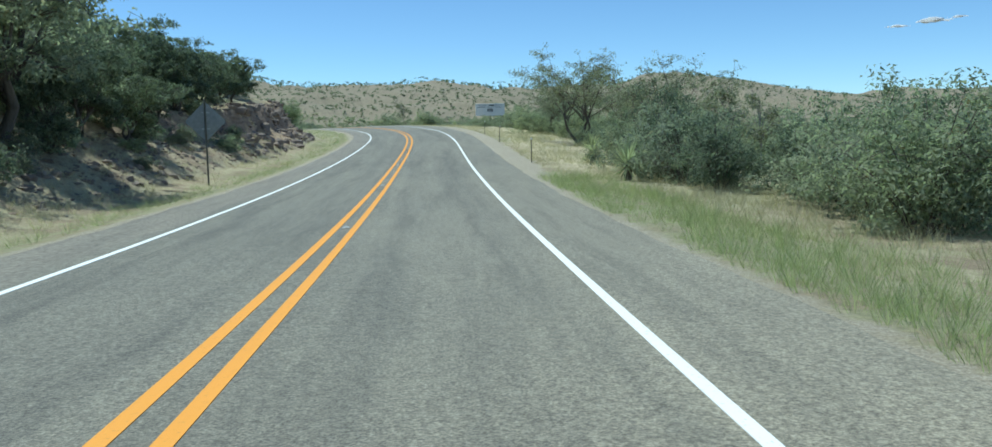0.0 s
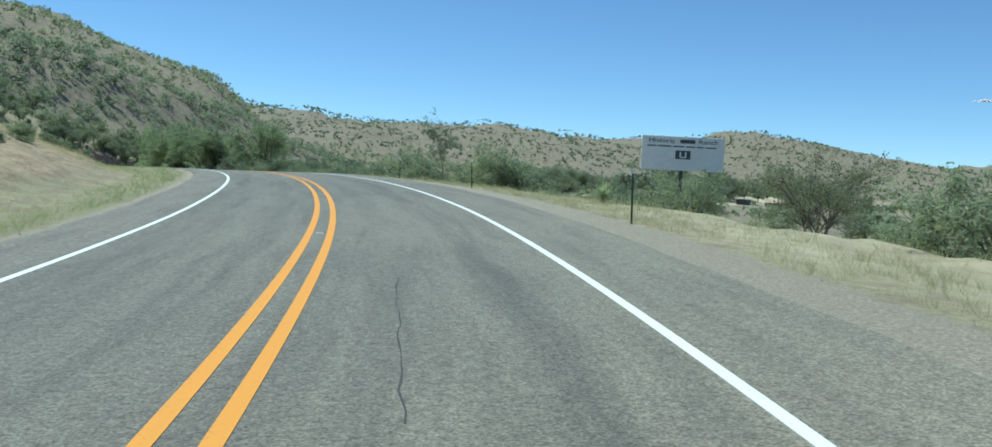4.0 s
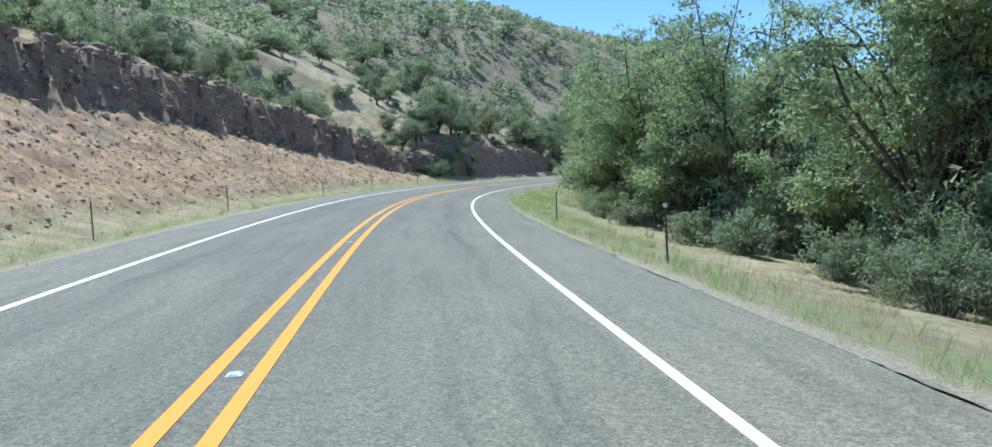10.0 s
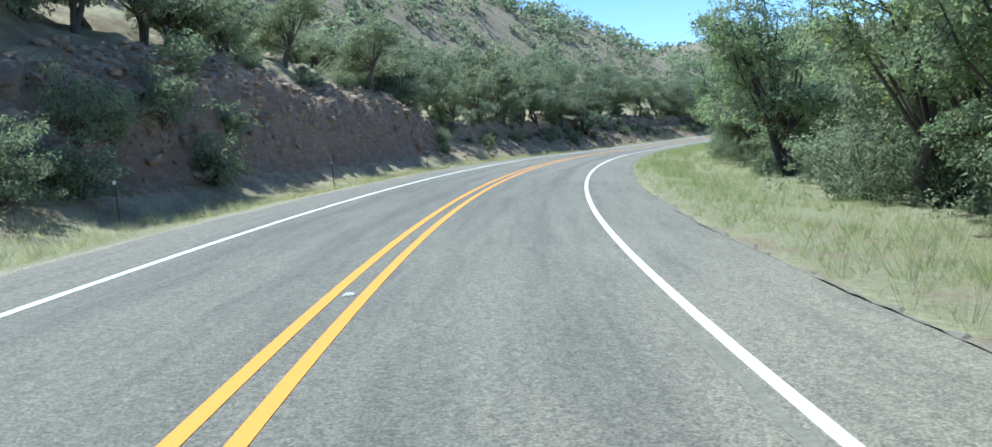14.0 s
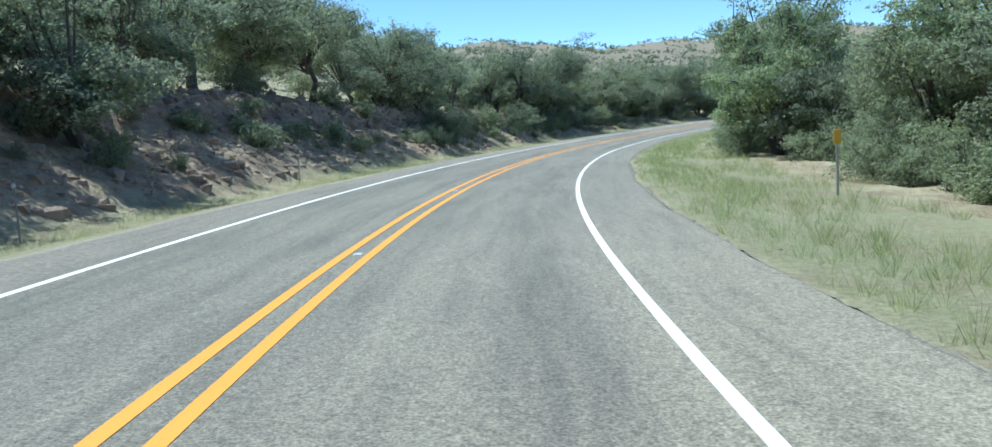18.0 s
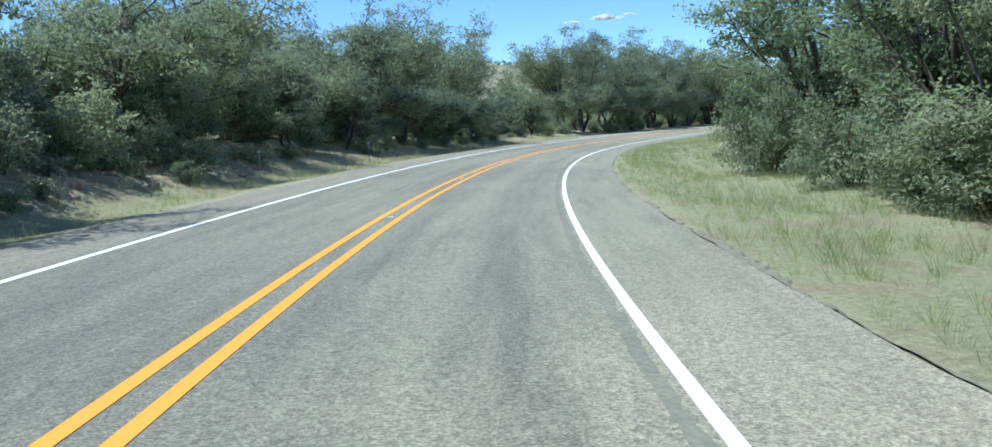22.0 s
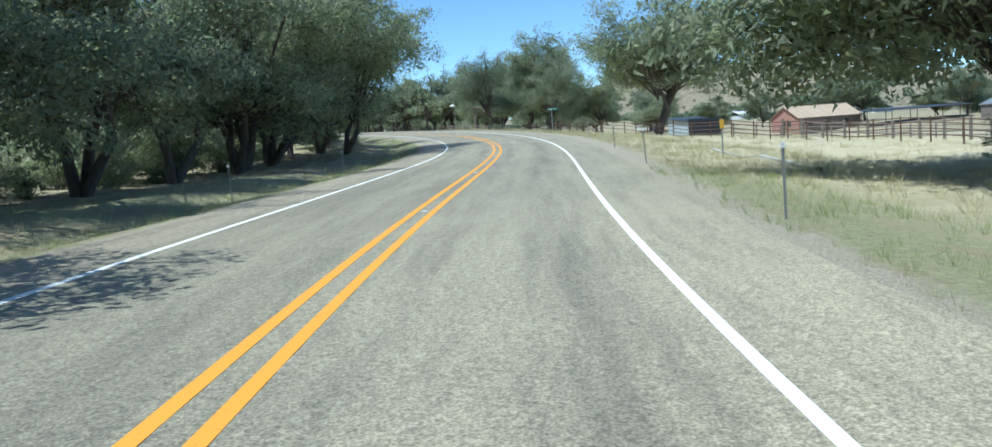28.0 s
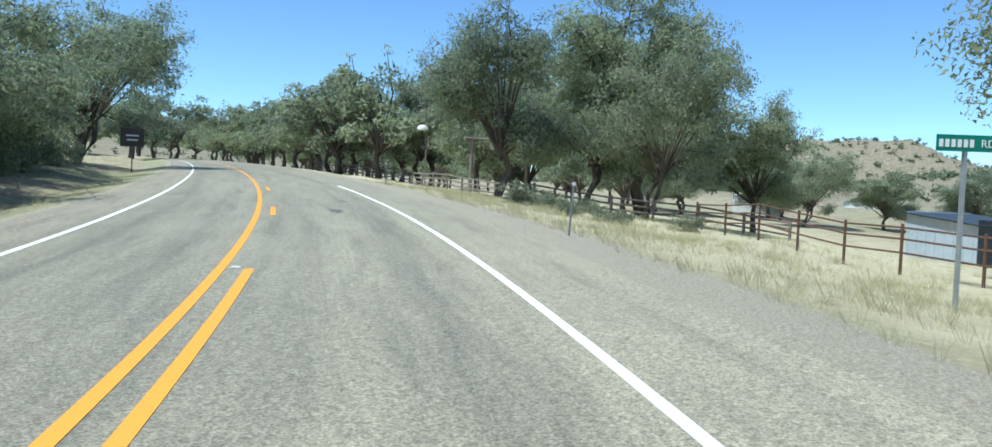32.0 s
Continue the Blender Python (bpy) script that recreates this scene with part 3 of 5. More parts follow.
def cracks():
    """Thin tar-dark cracks across and along the lanes."""
    rng = np.random.default_rng(14)
    vs, fs, k = [], [], 0
    for s0 in np.concatenate([rng.uniform(20, 200, 5), rng.uniform(200, 690, 18)]):
        lane = rng.uniform() < 0.6
        if rng.uniform() < 0.75:
            o = np.linspace(*((0.3, 3.2) if lane else (-3.1, -0.3)), 14) if rng.uniform() < 0.7 else np.linspace(-3.1, 3.2, 24)
            s = s0 + 0.05 * np.cumsum(rng.normal(size=len(o)))
            ds, do = 0.006, 0.0
        else:
            n = int(rng.uniform(10, 30))
            s = s0 + 0.22 * np.arange(n)
            o = rng.uniform(0.8, 2.8) * (1 if lane else -1) + 0.02 * np.cumsum(rng.normal(size=n))
            ds, do = 0.0, 0.008
        w = rng.uniform(0.4, 1.3, len(o))
        for a in (-1, 1):
            x, y, _ = plan(s + a * ds * w, o + a * do * w)
            vs.append(np.stack([x, y, np.interp(s, ST, RZ) - np.interp(s, ST, TILT) * o + 0.004], -1))
        n = len(o)
        i = np.arange(n - 1) + k
        fs.append(np.stack([i, i + 1, i + 1 + n, i + n], -1))
        k += 2 * n
    # the cracks that stand out in the right lane
    for s0, o0, s1, o1 in ((434.6, 0.8, 434.8, 3.0), (439.7, 1.0, 439.5, 2.2), (434.8, 1.85, 436.0, 1.8), (436.0, 1.8, 437.0, 1.62), (437.0, 1.62, 438.2, 1.85), (438.5, 1.4, 439.4, 1.65), (439.4, 1.65, 441.6, 1.85), (503.6, 0.7, 503.6, 2.4), (512.7, 0.7, 512.5, 1.9), (416.9, 0.2, 416.7, 2.0), (630.7, 0.4, 631.2, 3.0)):
        n = 16
        s, o = np.linspace(s0, s1, n), np.linspace(o0, o1, n)
        way = np.array([s1 - s0, o1 - o0]) / math.hypot(s1 - s0, o1 - o0)
        wander = 0.02 * np.cumsum(rng.normal(size=n)) * np.sin(np.linspace(0, np.pi, n))
        w = rng.uniform(0.4, 1.3, n) * (0.03 if abs(way[0]) > 0.7 else 0.014)
        for a in (-1, 1):
            x, y, _ = plan(s + way[1] * (wander + a * w), o - way[0] * (wander + a * w))
            vs.append(np.stack([x, y, np.interp(s, ST, RZ) - np.interp(s, ST, TILT) * o + 0.0045], -1))
        i = np.arange(n - 1) + k
        fs.append(np.stack([i, i + 1, i + 1 + n, i + n], -1))
        k += 2 * n
    ob = mesh_object("road_cracks", np.concatenate(vs), np.concatenate(fs), simple("tar_crack", (0.045, 0.043, 0.038), (0.10, 0.095, 0.085), 20, 0.8))
    tagged(ob, "thin dark cracks across the worn road", "cracks", kind="stuff")


cracks()


def stains():
    """Thin dark smears of old tar in the right lane."""
    rng = np.random.default_rng(31)
    vs, fs, k = [], [], 0
    for s0, o0, length, width in ((662.7, 1.8, 1.6, 0.5), (667.0, 2.3, 0.5, 0.3)):
        n = 22
        a = np.arange(n) * 2 * np.pi / n
        r = rng.uniform(0.55, 1.1, n)
        s, o = s0 + np.cos(a) * r * length / 2, o0 + np.sin(a) * r * width / 2
        s, o = np.append(s, s0), np.append(o, o0)
        x, y, _ = plan(s, o)
        vs.append(np.stack([x, y, np.interp(s, ST, RZ) - np.interp(s, ST, TILT) * o + 0.004], -1))
        fs += [(k + i, k + (i + 1) % n, k + n) for i in range(n)]
        k += n + 1
    ob = mesh_object("road_stains", np.concatenate(vs), fs, simple("worn_tar_smear", (0.09, 0.086, 0.07), (0.19, 0.175, 0.135), 9, 0.8))
    tagged(ob, "dark worn tar smears on the lane", "stains", kind="stuff")


stains()


# ---- plants ----
def leaf_cards(points, size, spread, rng, stretch=1.5, facing=None):
    """Small pointed leaves at the given points; facing gives the way each one tends to look."""
    n = len(points)
    up = rng.normal(size=(n, 3))
    if facing is not None:
        up = facing + up * 0.42
    up /= np.linalg.norm(up, axis=1)[:, None] + 1e-9
    a = np.cross(up, rng.normal(size=(n, 3)))
    a /= np.linalg.norm(a, axis=1)[:, None] + 1e-9
    b = np.cross(up, a)
    r = size * rng.uniform(1 - spread, 1 + spread, size=(n, 1))
    v = np.stack([points + a * r * stretch, points - a * r * stretch * 0.6 - b * r * 0.54, points - a * r * stretch * 0.6 + b * r * 0.54], 1).reshape(-1, 3)
    return v, np.arange(3 * n).reshape(-1, 3)


def sprays(tips, radius, leaves, flat, rng):
    """Places and facings of leaves in flattened sprays round the twig ends."""
    pick = rng.integers(0, len(tips), leaves)
    reach = radius * rng.uniform(0.55, 1.25, len(tips))
    d = rng.normal(size=(leaves, 3))
    d /= np.linalg.norm(d, axis=1)[:, None]
    out = d * rng.uniform(0.05, 1.0, (leaves, 1)) ** 0.45
    return tips[pick] + out * reach[pick][:, None] * (1, 1, flat), d * 0.55 + (0, 0, 0.55), pick


def tube(path, radii, sides=6):
    """A tapered limb along a path."""
    path = np.asarray(path, float)
    v = []
    for k, (p, r) in enumerate(zip(path, radii)):
        d = path[min(k + 1, len(path) - 1)] - path[max(k - 1, 0)]
        d /= np.linalg.norm(d) + 1e-9
        u = np.cross(d, (0.31, 0.2, 0.93) if abs(d[2]) < 0.9 else (1, 0, 0))
        u /= np.linalg.norm(u)
        w = np.cross(d, u)
        ang = np.arange(sides) * 2 * np.pi / sides
        v.append(p + r * (np.cos(ang)[:, None] * u + np.sin(ang)[:, None] * w))
    f = []
    for k in range(len(path) - 1):
        for j in range(sides):
            f.append((k * sides + j, k * sides + (j + 1) % sides, (k + 1) * sides + (j + 1) % sides, (k + 1) * sides + j))
    return np.concatenate(v), np.array(f)


def joined(parts):
    vs, fs, k = [], [], 0
    for v, f in parts:
        vs.append(v), fs.append(f + k)
        k += len(v)
    return np.concatenate(vs), np.concatenate(fs)


def grow(rng, height, width, stems, fork, leaves, size, gaps=0.5, base=0.25, flat=0.6, twigs=4, thick=1.0, branches=15):
    """Limbs and leaf places of a tree of that height and crown width."""
    limbs, tips, clumps = [], [], []
    core = base + 0.42 * (1 - base)
    for k in range(stems):
        ang = rng.uniform(0, 6.28)
        lean = 0.10 * width * (0 if stems == 1 else 1)
        foot = np.array([math.cos(ang), math.sin(ang), 0]) * (0.15 if stems > 1 else 0)
        top = np.array([math.cos(ang) * lean, math.sin(ang) * lean, height * fork]) + foot
        mid = (foot + top) / 2 + rng.normal(size=3) * (0.04 * height, 0.04 * height, 0)
        r0 = 0.028 * thick * height * (1.0 if stems == 1 else 0.7)
        limbs.append(tube([foot - (0, 0, 0.4), foot + (0, 0, 0.15), mid, top], [r0 * 1.5, r0 * 1.1, r0 * 0.85, r0 * 0.65], 7))
        for j in range(int(1.5 * branches) // stems + 2):
            a2 = ang + 2.4 * j + rng.normal() * 0.35
            lift = 0.98 - 1.80 * ((j * 0.618 + rng.uniform(0, 0.25)) % 1.0)
            shell = rng.uniform(0.78, 1.0) if j % 4 else rng.uniform(0.4, 0.65)
            reach = width / 2 * shell * 0.92 * math.sqrt(1 - lift * lift)
            hz = height * (core + shell * lift * ((1.0 - core) if lift > 0 else (core - base)))
            start = top * rng.uniform(0.7, 1.0)
            end = np.array([math.cos(a2) * reach, math.sin(a2) * reach, hz]) + top * (1, 1, 0)
            bend = (start + end) / 2 + (rng.normal() * 0.05 * width, rng.normal() * 0.05 * width, 0.07 * height)
            limbs.append(tube([start, bend, end], [r0 * 0.4, r0 * 0.24, r0 * 0.07], 4))
            for q in range(twigs + 2):
                a3 = a2 + rng.normal() * 1.1
                s2 = bend + (end - bend) * rng.uniform(-0.15, 0.95)
                e2 = s2 + np.array([math.cos(a3), math.sin(a3), rng.uniform(-0.55, 0.6)]) * width * rng.uniform(0.06, 0.17)
                m2 = (s2 + e2) / 2 + rng.normal(size=3) * 0.02 * width
                limbs.append(tube([s2, m2, e2], [r0 * 0.18, r0 * 0.11, r0 * 0.04], 3))
                for w in range(3):
                    a4 = rng.uniform(0, 6.28)
                    s3 = m2 + (e2 - m2) * rng.uniform(0, 1)
                    e3 = s3 + np.array([math.cos(a4), math.sin(a4), rng.uniform(-0.5, 0.5)]) * width * rng.uniform(0.035, 0.085)
                    limbs.append(tube([s3, e3], [r0 * 0.06, r0 * 0.02], 3))
                    tips.append(e3), clumps.append(end)
                tips.append(e2), clumps.append(end)
            tips.append(end), clumps.append(end)
    tips, clumps = np.array(tips), np.array(clumps)
    clumps = clumps[tips[:, 2] > height * base]
    tips = tips[tips[:, 2] > height * base]
    pts, facing, pick = sprays(tips, width * 0.054 * (0.7 + gaps), leaves, flat, rng)
    outward = (pts - clumps[pick]) / (0.13 * width)
    facing = 0.45 * facing + 0.6 * outward / np.maximum(1.0, np.linalg.norm(outward, axis=1))[:, None] + (0, 0, 0.2)
    low = pts[:, 2] < height * base * 0.8
    pts[low, 2] += height * 0.15
    v, f = leaf_cards(pts, size, 0.45, rng, facing=facing)
    return joined(limbs), (v, f)


def make_tree(name, seed, label, leaf, bark, **shape):
    rng = np.random.default_rng(seed)
    (lv, lf), (cv, cf) = grow(rng, **shape)
    root = new(name)
    mesh_object("trunk", lv, lf, bark, root, smooth=True)
    mesh_object("crown", cv, cf, leaf, root)
    tagged(root, label, "tree")
    return root


def make_bush(name, seed, label, leaf, width, height, leaves, size, category="bush", bare=0.0):
    rng = np.random.default_rng(seed)
    stems, tips = [], []
    for k in range(14):
        a = rng.uniform(0, 6.28)
        r = width / 2 * rng.uniform(0.2, 1.0)
        e = np.array([math.cos(a) * r, math.sin(a) * r, height * rng.uniform(0.45, 1.0) * (1.05 - 0.4 * (2 * r / width) ** 2)])
        stems.append(tube([(0.1 * math.cos(a), 0.1 * math.sin(a), -0.2), e * (0.45, 0.45, 0.55), e], [0.03, 0.02, 0.006], 4))
        for q in range(6):
            s2 = e * rng.uniform(0.45, 0.95) * (1, 1, rng.uniform(0.6, 1.0))
            e2 = s2 + rng.normal(size=3) * (0.13, 0.13, 0.10) * width
            e2[2] = abs(e2[2])
            stems.append(tube([s2, e2], [0.010, 0.003], 3))
            tips.append(e2)
        tips.append(e)
    tips = np.array(tips)
    pts, facing, pick = sprays(tips, width * 0.12, leaves, 0.7, rng)
    pts[:, 2] = np.abs(pts[:, 2])
    root = new(name)
    v, f = joined(stems)
    mesh_object("branching_stem", v, f, PALE_BARK if bare else BARK, root, smooth=True)
    v, f = leaf_cards(pts, size, 0.5, rng, facing=facing)
    mesh_object("foliage", v, f, leaf, root)
    tagged(root, label, category)
    return root


rngp = np.random.default_rng(7)
OAK = "live oak with a broad grey-green crown and forked trunk"
OAKS = [make_tree("oak_tree", 11 + k, OAK, OAK_LEAF, BARK, height=8.5, width=9.5, stems=1 + k % 3, fork=0.32, leaves=18000, size=0.071, gaps=0.6, base=0.12) for k in range(4)]
SLIM = [make_tree("roadside_tree", 31 + k, "dense dark-green tree on the bank beside the road", OAK_LEAF, BARK, height=7.0, width=6.0, stems=2 + k % 2, fork=0.25, leaves=13900, size=0.069, gaps=0.65, base=0.03) for k in range(4)]
COTTON = [make_tree("cottonwood_tree", 51 + k, "tall bright-green broadleaf tree beside the road", COTTON_LEAF, BARK, height=10.0, width=7.5, stems=2 + k % 2, fork=0.2, leaves=20500, size=0.067, gaps=0.6, base=0.03, branches=18) for k in range(4)]
SPARSE = [make_tree("thin_tree", 71 + k, "thin open tree with feathery pale leaves", GREY_LEAF, PALE_BARK, height=6.5, width=3.6, stems=1, fork=0.45, leaves=3400, size=0.05, gaps=0.55, base=0.2, thick=0.32) for k in range(2)]
JUNIPER = [make_tree("juniper_tree", 81 + k, "dark-green bushy juniper on the slope", JUNIPER_LEAF, BARK, height=4.5, width=4.2, stems=3, fork=0.25, leaves=13000, size=0.058, gaps=0.65, base=0.03) for k in range(3)]
FAR_OAKS = [make_tree("oak_tree", 111 + k, "live oak in the distance with a rounded grey-green crown", OAK_LEAF, BARK, height=8.5, width=9.0, stems=1, fork=0.25, leaves=4200, size=0.15, gaps=0.7, base=0.16, twigs=2) for k in range(3)]
FAR_SLIM = [make_tree("hillside_tree", 121 + k, "rounded dark-green tree on the hillside", OAK_LEAF, BARK, height=5.0, width=5.5, stems=2, fork=0.25, leaves=2600, size=0.14, gaps=0.75, base=0.04, twigs=2) for k in range(3)]
MESQUITE = [make_bush("mesquite_bush", 91 + k, "tall feathery light-green mesquite bush", SHRUB_LEAF, 4.2, 3.0, 6000, 0.055) for k in range(3)]
BUSHES = [make_bush("bush", 95 + k, "rounded green roadside bush", SHRUB_LEAF, 3.0, 2.0, 3200, 0.06) for k in range(3)]
SCRUB = [make_bush("scrub_bush", 101 + k, "low grey-green scrub with pale stems", GREY_LEAF, 2.2, 1.2, 2200, 0.05, bare=1.0) for k in range(2)]
BIG_OAKS = [make_tree("oak_tree", 131 + k, "tall old live oak with a wide dense crown", OAK_LEAF, BARK, height=12.5, width=13.0, stems=1 + k % 2, fork=0.25, leaves=44400, size=0.085, gaps=0.68, base=0.08, branches=24, thick=0.85) for k in range(3)]
GIANT = [make_tree("oak_tree", 141, OAK, OAK_LEAF, BARK, height=16.5, width=18.5, stems=3, fork=0.36, leaves=125000, size=0.094, gaps=0.6, base=0.27, branches=54, twigs=4, thick=1.0)]
OPEN_TREES = [make_tree("open_tree", 151 + k, "open tree with thin grey-green leaves and bare twigs", GREY_LEAF, BARK, height=6.8, width=7.5, stems=3, fork=0.3, leaves=13500, size=0.046, gaps=0.2, base=0.2, twigs=5, thick=0.7) for k in range(2)]
LOW_OAKS = [make_tree("oak_tree", 161 + k, "old oak with branches hanging almost to the ground", OAK_LEAF, BARK, height=11.5, width=12.0, stems=2 + k, fork=0.2, leaves=37000, size=0.079, gaps=0.6, base=0.0, branches=24) for k in range(2)]
THICKET = [make_bush("thicket_bush", 171 + k, "tall shaded grey-green thicket between the trees", OAK_LEAF, 5.0, 3.4, 4500, 0.08) for k in range(2)]
FINE_MESQUITE = [make_bush("mesquite_bush", 181 + k, "tall feathery light-green mesquite bush", (OAK_LEAF, SHRUB_LEAF, JUNIPER_LEAF)[k], 4.4, 3.2, 8000, 0.05) for k in range(3)]
SHADE_OAKS = [make_tree("oak_tree", 201 + k, "tall dark oak with bare leaning trunks", OAK_LEAF, BARK, height=12.5, width=12.5, stems=2 + k % 2, fork=0.26, leaves=37000, size=0.083, gaps=0.6, base=0.03, branches=24, thick=0.9) for k in range(2)]
NEAR_OAK = [make_tree("oak_tree", 191, "wide old oak with drooping outer branches", OAK_LEAF, BARK, height=13.0, width=16.5, stems=3, fork=0.2, leaves=98000, size=0.085, gaps=0.9, base=0.10, branches=30, twigs=5, thick=0.7)]
ALL_KINDS = SHADE_OAKS + NEAR_OAK + FINE_MESQUITE + LOW_OAKS + THICKET + BIG_OAKS + GIANT + OPEN_TREES + OAKS + SLIM + COTTON + SPARSE + JUNIPER + FAR_OAKS + FAR_SLIM + MESQUITE + BUSHES + SCRUB
USED = set()
USUAL = {kind.name: kind["label"] for kind in ALL_KINDS}


def plant(kinds, s, o, scale=1.0, tall=1.0, group="", label=""):
    """One plant of these kinds beside the road."""
    src = kinds[int(rngp.integers(0, len(kinds)))]
    place = Matrix.Translation(spot(s, o, -0.06)) @ pose(0, 0, 0, rngp.normal() * 2.5, rngp.normal() * 2.5, rngp.uniform(0, 360)) @ Matrix.Diagonal((scale, scale, scale * tall, 1))
    if src.name not in USED:
        USED.add(src.name)
        src.matrix_basis = place
        ob = src
    else:
        ob = copy_thing(src, place)
        ob.matrix_basis = place
    return tagged(ob, label or USUAL[src.name], group=group)


def belt(kinds, s0, s1, o0, o1, spacing, lo, hi, group, tall=1.0):
    """Plants at uneven distances along the road between two offsets."""
    s = s0
    while s < s1:
        plant(kinds, s + rngp.uniform(-0.3, 0.3) * spacing, rngp.uniform(o0, o1), rngp.uniform(lo, hi), tall * rngp.uniform(0.9, 1.15), group)
        s += spacing * rngp.uniform(0.7, 1.3)


# Left of the road, from the start on
plant(SLIM, 31, -13.2, 1.35, 1.05, label="big dark oak leaning over the rocky bank")
plant(OAKS, 24, -15.5, 1.0), plant(SLIM, 36, -15.0, 1.0), plant(SLIM, 17, -16, 1.2), plant(JUNIPER, 41, -12.5, 0.8)
belt(FAR_SLIM, 4, 66, -26, -18, 3.2, 0.8, 1.3, "trees on the rocky bank")
belt(JUNIPER, 50, 84, -17, -13.5, 4.2, 0.8, 1.25, "trees on the rocky bank")
belt(FAR_SLIM, 60, 130, -34, -16, 5.0, 0.6, 0.9, "trees on the rocky bank")
belt(SCRUB + BUSHES, 12, 62, -13.5, -10.3, 2.2, 0.35, 0.8, "scrub at the foot of the bank")
belt(THICKET, 6, 62, -19, -14, 2.6, 0.6, 0.9, "trees on the rocky bank")
belt(JUNIPER, 26, 62, -15.5, -12.5, 4.5, 0.7, 1.05, "trees on the rocky bank")
belt(SCRUB + BUSHES, 96, 200, -16, -11, 7.0, 0.4, 0.8, "scrub at the foot of the bank")
belt(FAR_SLIM + BUSHES, 105, 210, -34, -19, 4.0, 0.6, 1.0, "trees above the cut")
belt(FAR_SLIM, 120, 330, -60, -34, 4.2, 0.6, 1.0, "trees above the cut")
belt(FAR_SLIM, 235, 420, -120, -60, 2.2, 0.55, 0.95, "trees on the hillside")
belt(SLIM + MESQUITE, 188, 262, -22, -19.0, 5.0, 0.5, 0.85, "trees above the cut")
belt(SLIM + BUSHES + MESQUITE, 250, 298, -25, -19.5, 3.0, 0.45, 0.75, "trees above the cut")
belt(SLIM + BUSHES + MESQUITE, 304, 345, -22, -14.0, 2.6, 0.4, 0.7, "trees above the cut")
belt(BUSHES + SCRUB, 225, 300, -27, -18.5, 2.0, 0.45, 0.9, "scrub above the cut")
belt(FAR_SLIM, 205, 345, -38, -22, 2.6, 0.5, 0.95, "trees above the cut")
belt(SLIM + BUSHES + MESQUITE, 282, 306, -19, -15.0, 1.8, 0.3, 0.55, "trees above the cut")
belt(SLIM, 298, 318, -14.8, -11.8, 2.8, 0.8, 1.1, "trees above the cut")
belt(BUSHES + MESQUITE, 296, 313, -10.2, -8.9, 1.6, 0.6, 1.0, "bushes hanging over the dark cut")
belt(SCRUB + BUSHES, 313, 345, -13.0, -11.2, 2.2, 0.35, 0.7, "bushes hanging over the dark cut")
belt(SCRUB + BUSHES, 342, 424, -12.5, -8.9, 1.9, 0.3, 0.75, "scrub on the rocky bank")
belt(SLIM, 306, 345, -17, -13.0, 4.0, 0.5, 0.85, "trees above the cut")
belt(SLIM, 336, 390, -14, -10.0, 3.2, 0.7, 1.1, "trees on the left bank")
belt(SCRUB + BUSHES, 376, 424, -13, -9.2, 2.6, 0.35, 0.7, "scrub on the rocky bank")
belt(SLIM + OAKS, 385, 424, -17, -13.5, 4.0, 0.8, 1.1, "trees on the left bank")
belt(SCRUB + BUSHES, 424, 482, -10.4, -8.3, 1.8, 0.3, 0.75, "undergrowth on the left bank")
belt(THICKET, 427, 476, -11.6, -9.8, 3.0, 0.45, 0.75, "undergrowth on the left bank")
belt(SLIM + OAKS, 424, 480, -14.0, -11.6, 4.4, 0.7, 0.95, "trees on the left bank")
belt(THICKET, 424, 480, -17, -13, 3.0, 0.8, 1.2, "trees on the left bank")
belt(BUSHES + MESQUITE, 424, 560, -10.5, -8.8, 4.5, 0.35, 0.7, "undergrowth on the left bank")
belt(FAR_OAKS, 330, 500, -40, -19, 9.0, 0.8, 1.1, "trees on the left bank")
belt(THICKET + BUSHES, 345, 480, -18, -12.5, 4.5, 0.5, 0.9, "trees on the left bank")
for s, o, k in ((461, -13.4, 0.9), (481, -13.5, 0.85), (488.5, -12.8, 0.85), (496, -13.2, 0.85), (502.5, -12.2, 0.95), (509, -12.2, 1.0), (516.5, -12.2, 1.05), (521.5, -13.6, 0.95)):
    plant(LOW_OAKS, s, o, k, 0.95, "trees on the left bank")
belt(SLIM, 527, 546, -14.0, -12.0, 4.2, 0.75, 1.0, "trees on the left bank")
belt(THICKET, 480, 546, -15.5, -12.4, 2.8, 0.55, 0.8, "undergrowth on the left bank")
for s, o, k in ((551, -11.8, 0.95), (558, -12.8, 1.0), (564, -12.0, 0.9)):
    plant(SHADE_OAKS, s, o, k * 1.05, 1.12, "trees on the left bank")
belt(THICKET, 478, 552, -24, -16, 3.4, 0.8, 1.1, "trees on the left bank")
belt(SLIM, 478, 512, -11.5, -9.8, 7.5, 0.6, 0.8, "trees on the left bank")
plant(MESQUITE, 566.5, -9.4, 1.1), plant(BUSHES, 560, -9.3, 0.8)
plant(BIG_OAKS, 569.0, -10.6, 0.95)
plant(SLIM, 518.0, -10.2, 1.0)
belt(SHADE_OAKS, 576, 622, -17, -14.4, 6.0, 1.0, 1.2, "oaks left of the road", 1.08)
plant(SHADE_OAKS, 616.0, -14.2, 1.15, 1.1), plant(SHADE_OAKS, 626.5, -10.8, 0.98, 1.1, label="dark oak leaning over the road shoulder"), plant(SHADE_OAKS, 629, -15, 1.0)
belt(FAR_OAKS, 500, 660, -44, -22, 10.5, 0.9, 1.25, "oaks left of the road")
plant(SHADE_OAKS, 645, -13.4, 0.95), plant(SHADE_OAKS, 637, -13.6, 0.9)
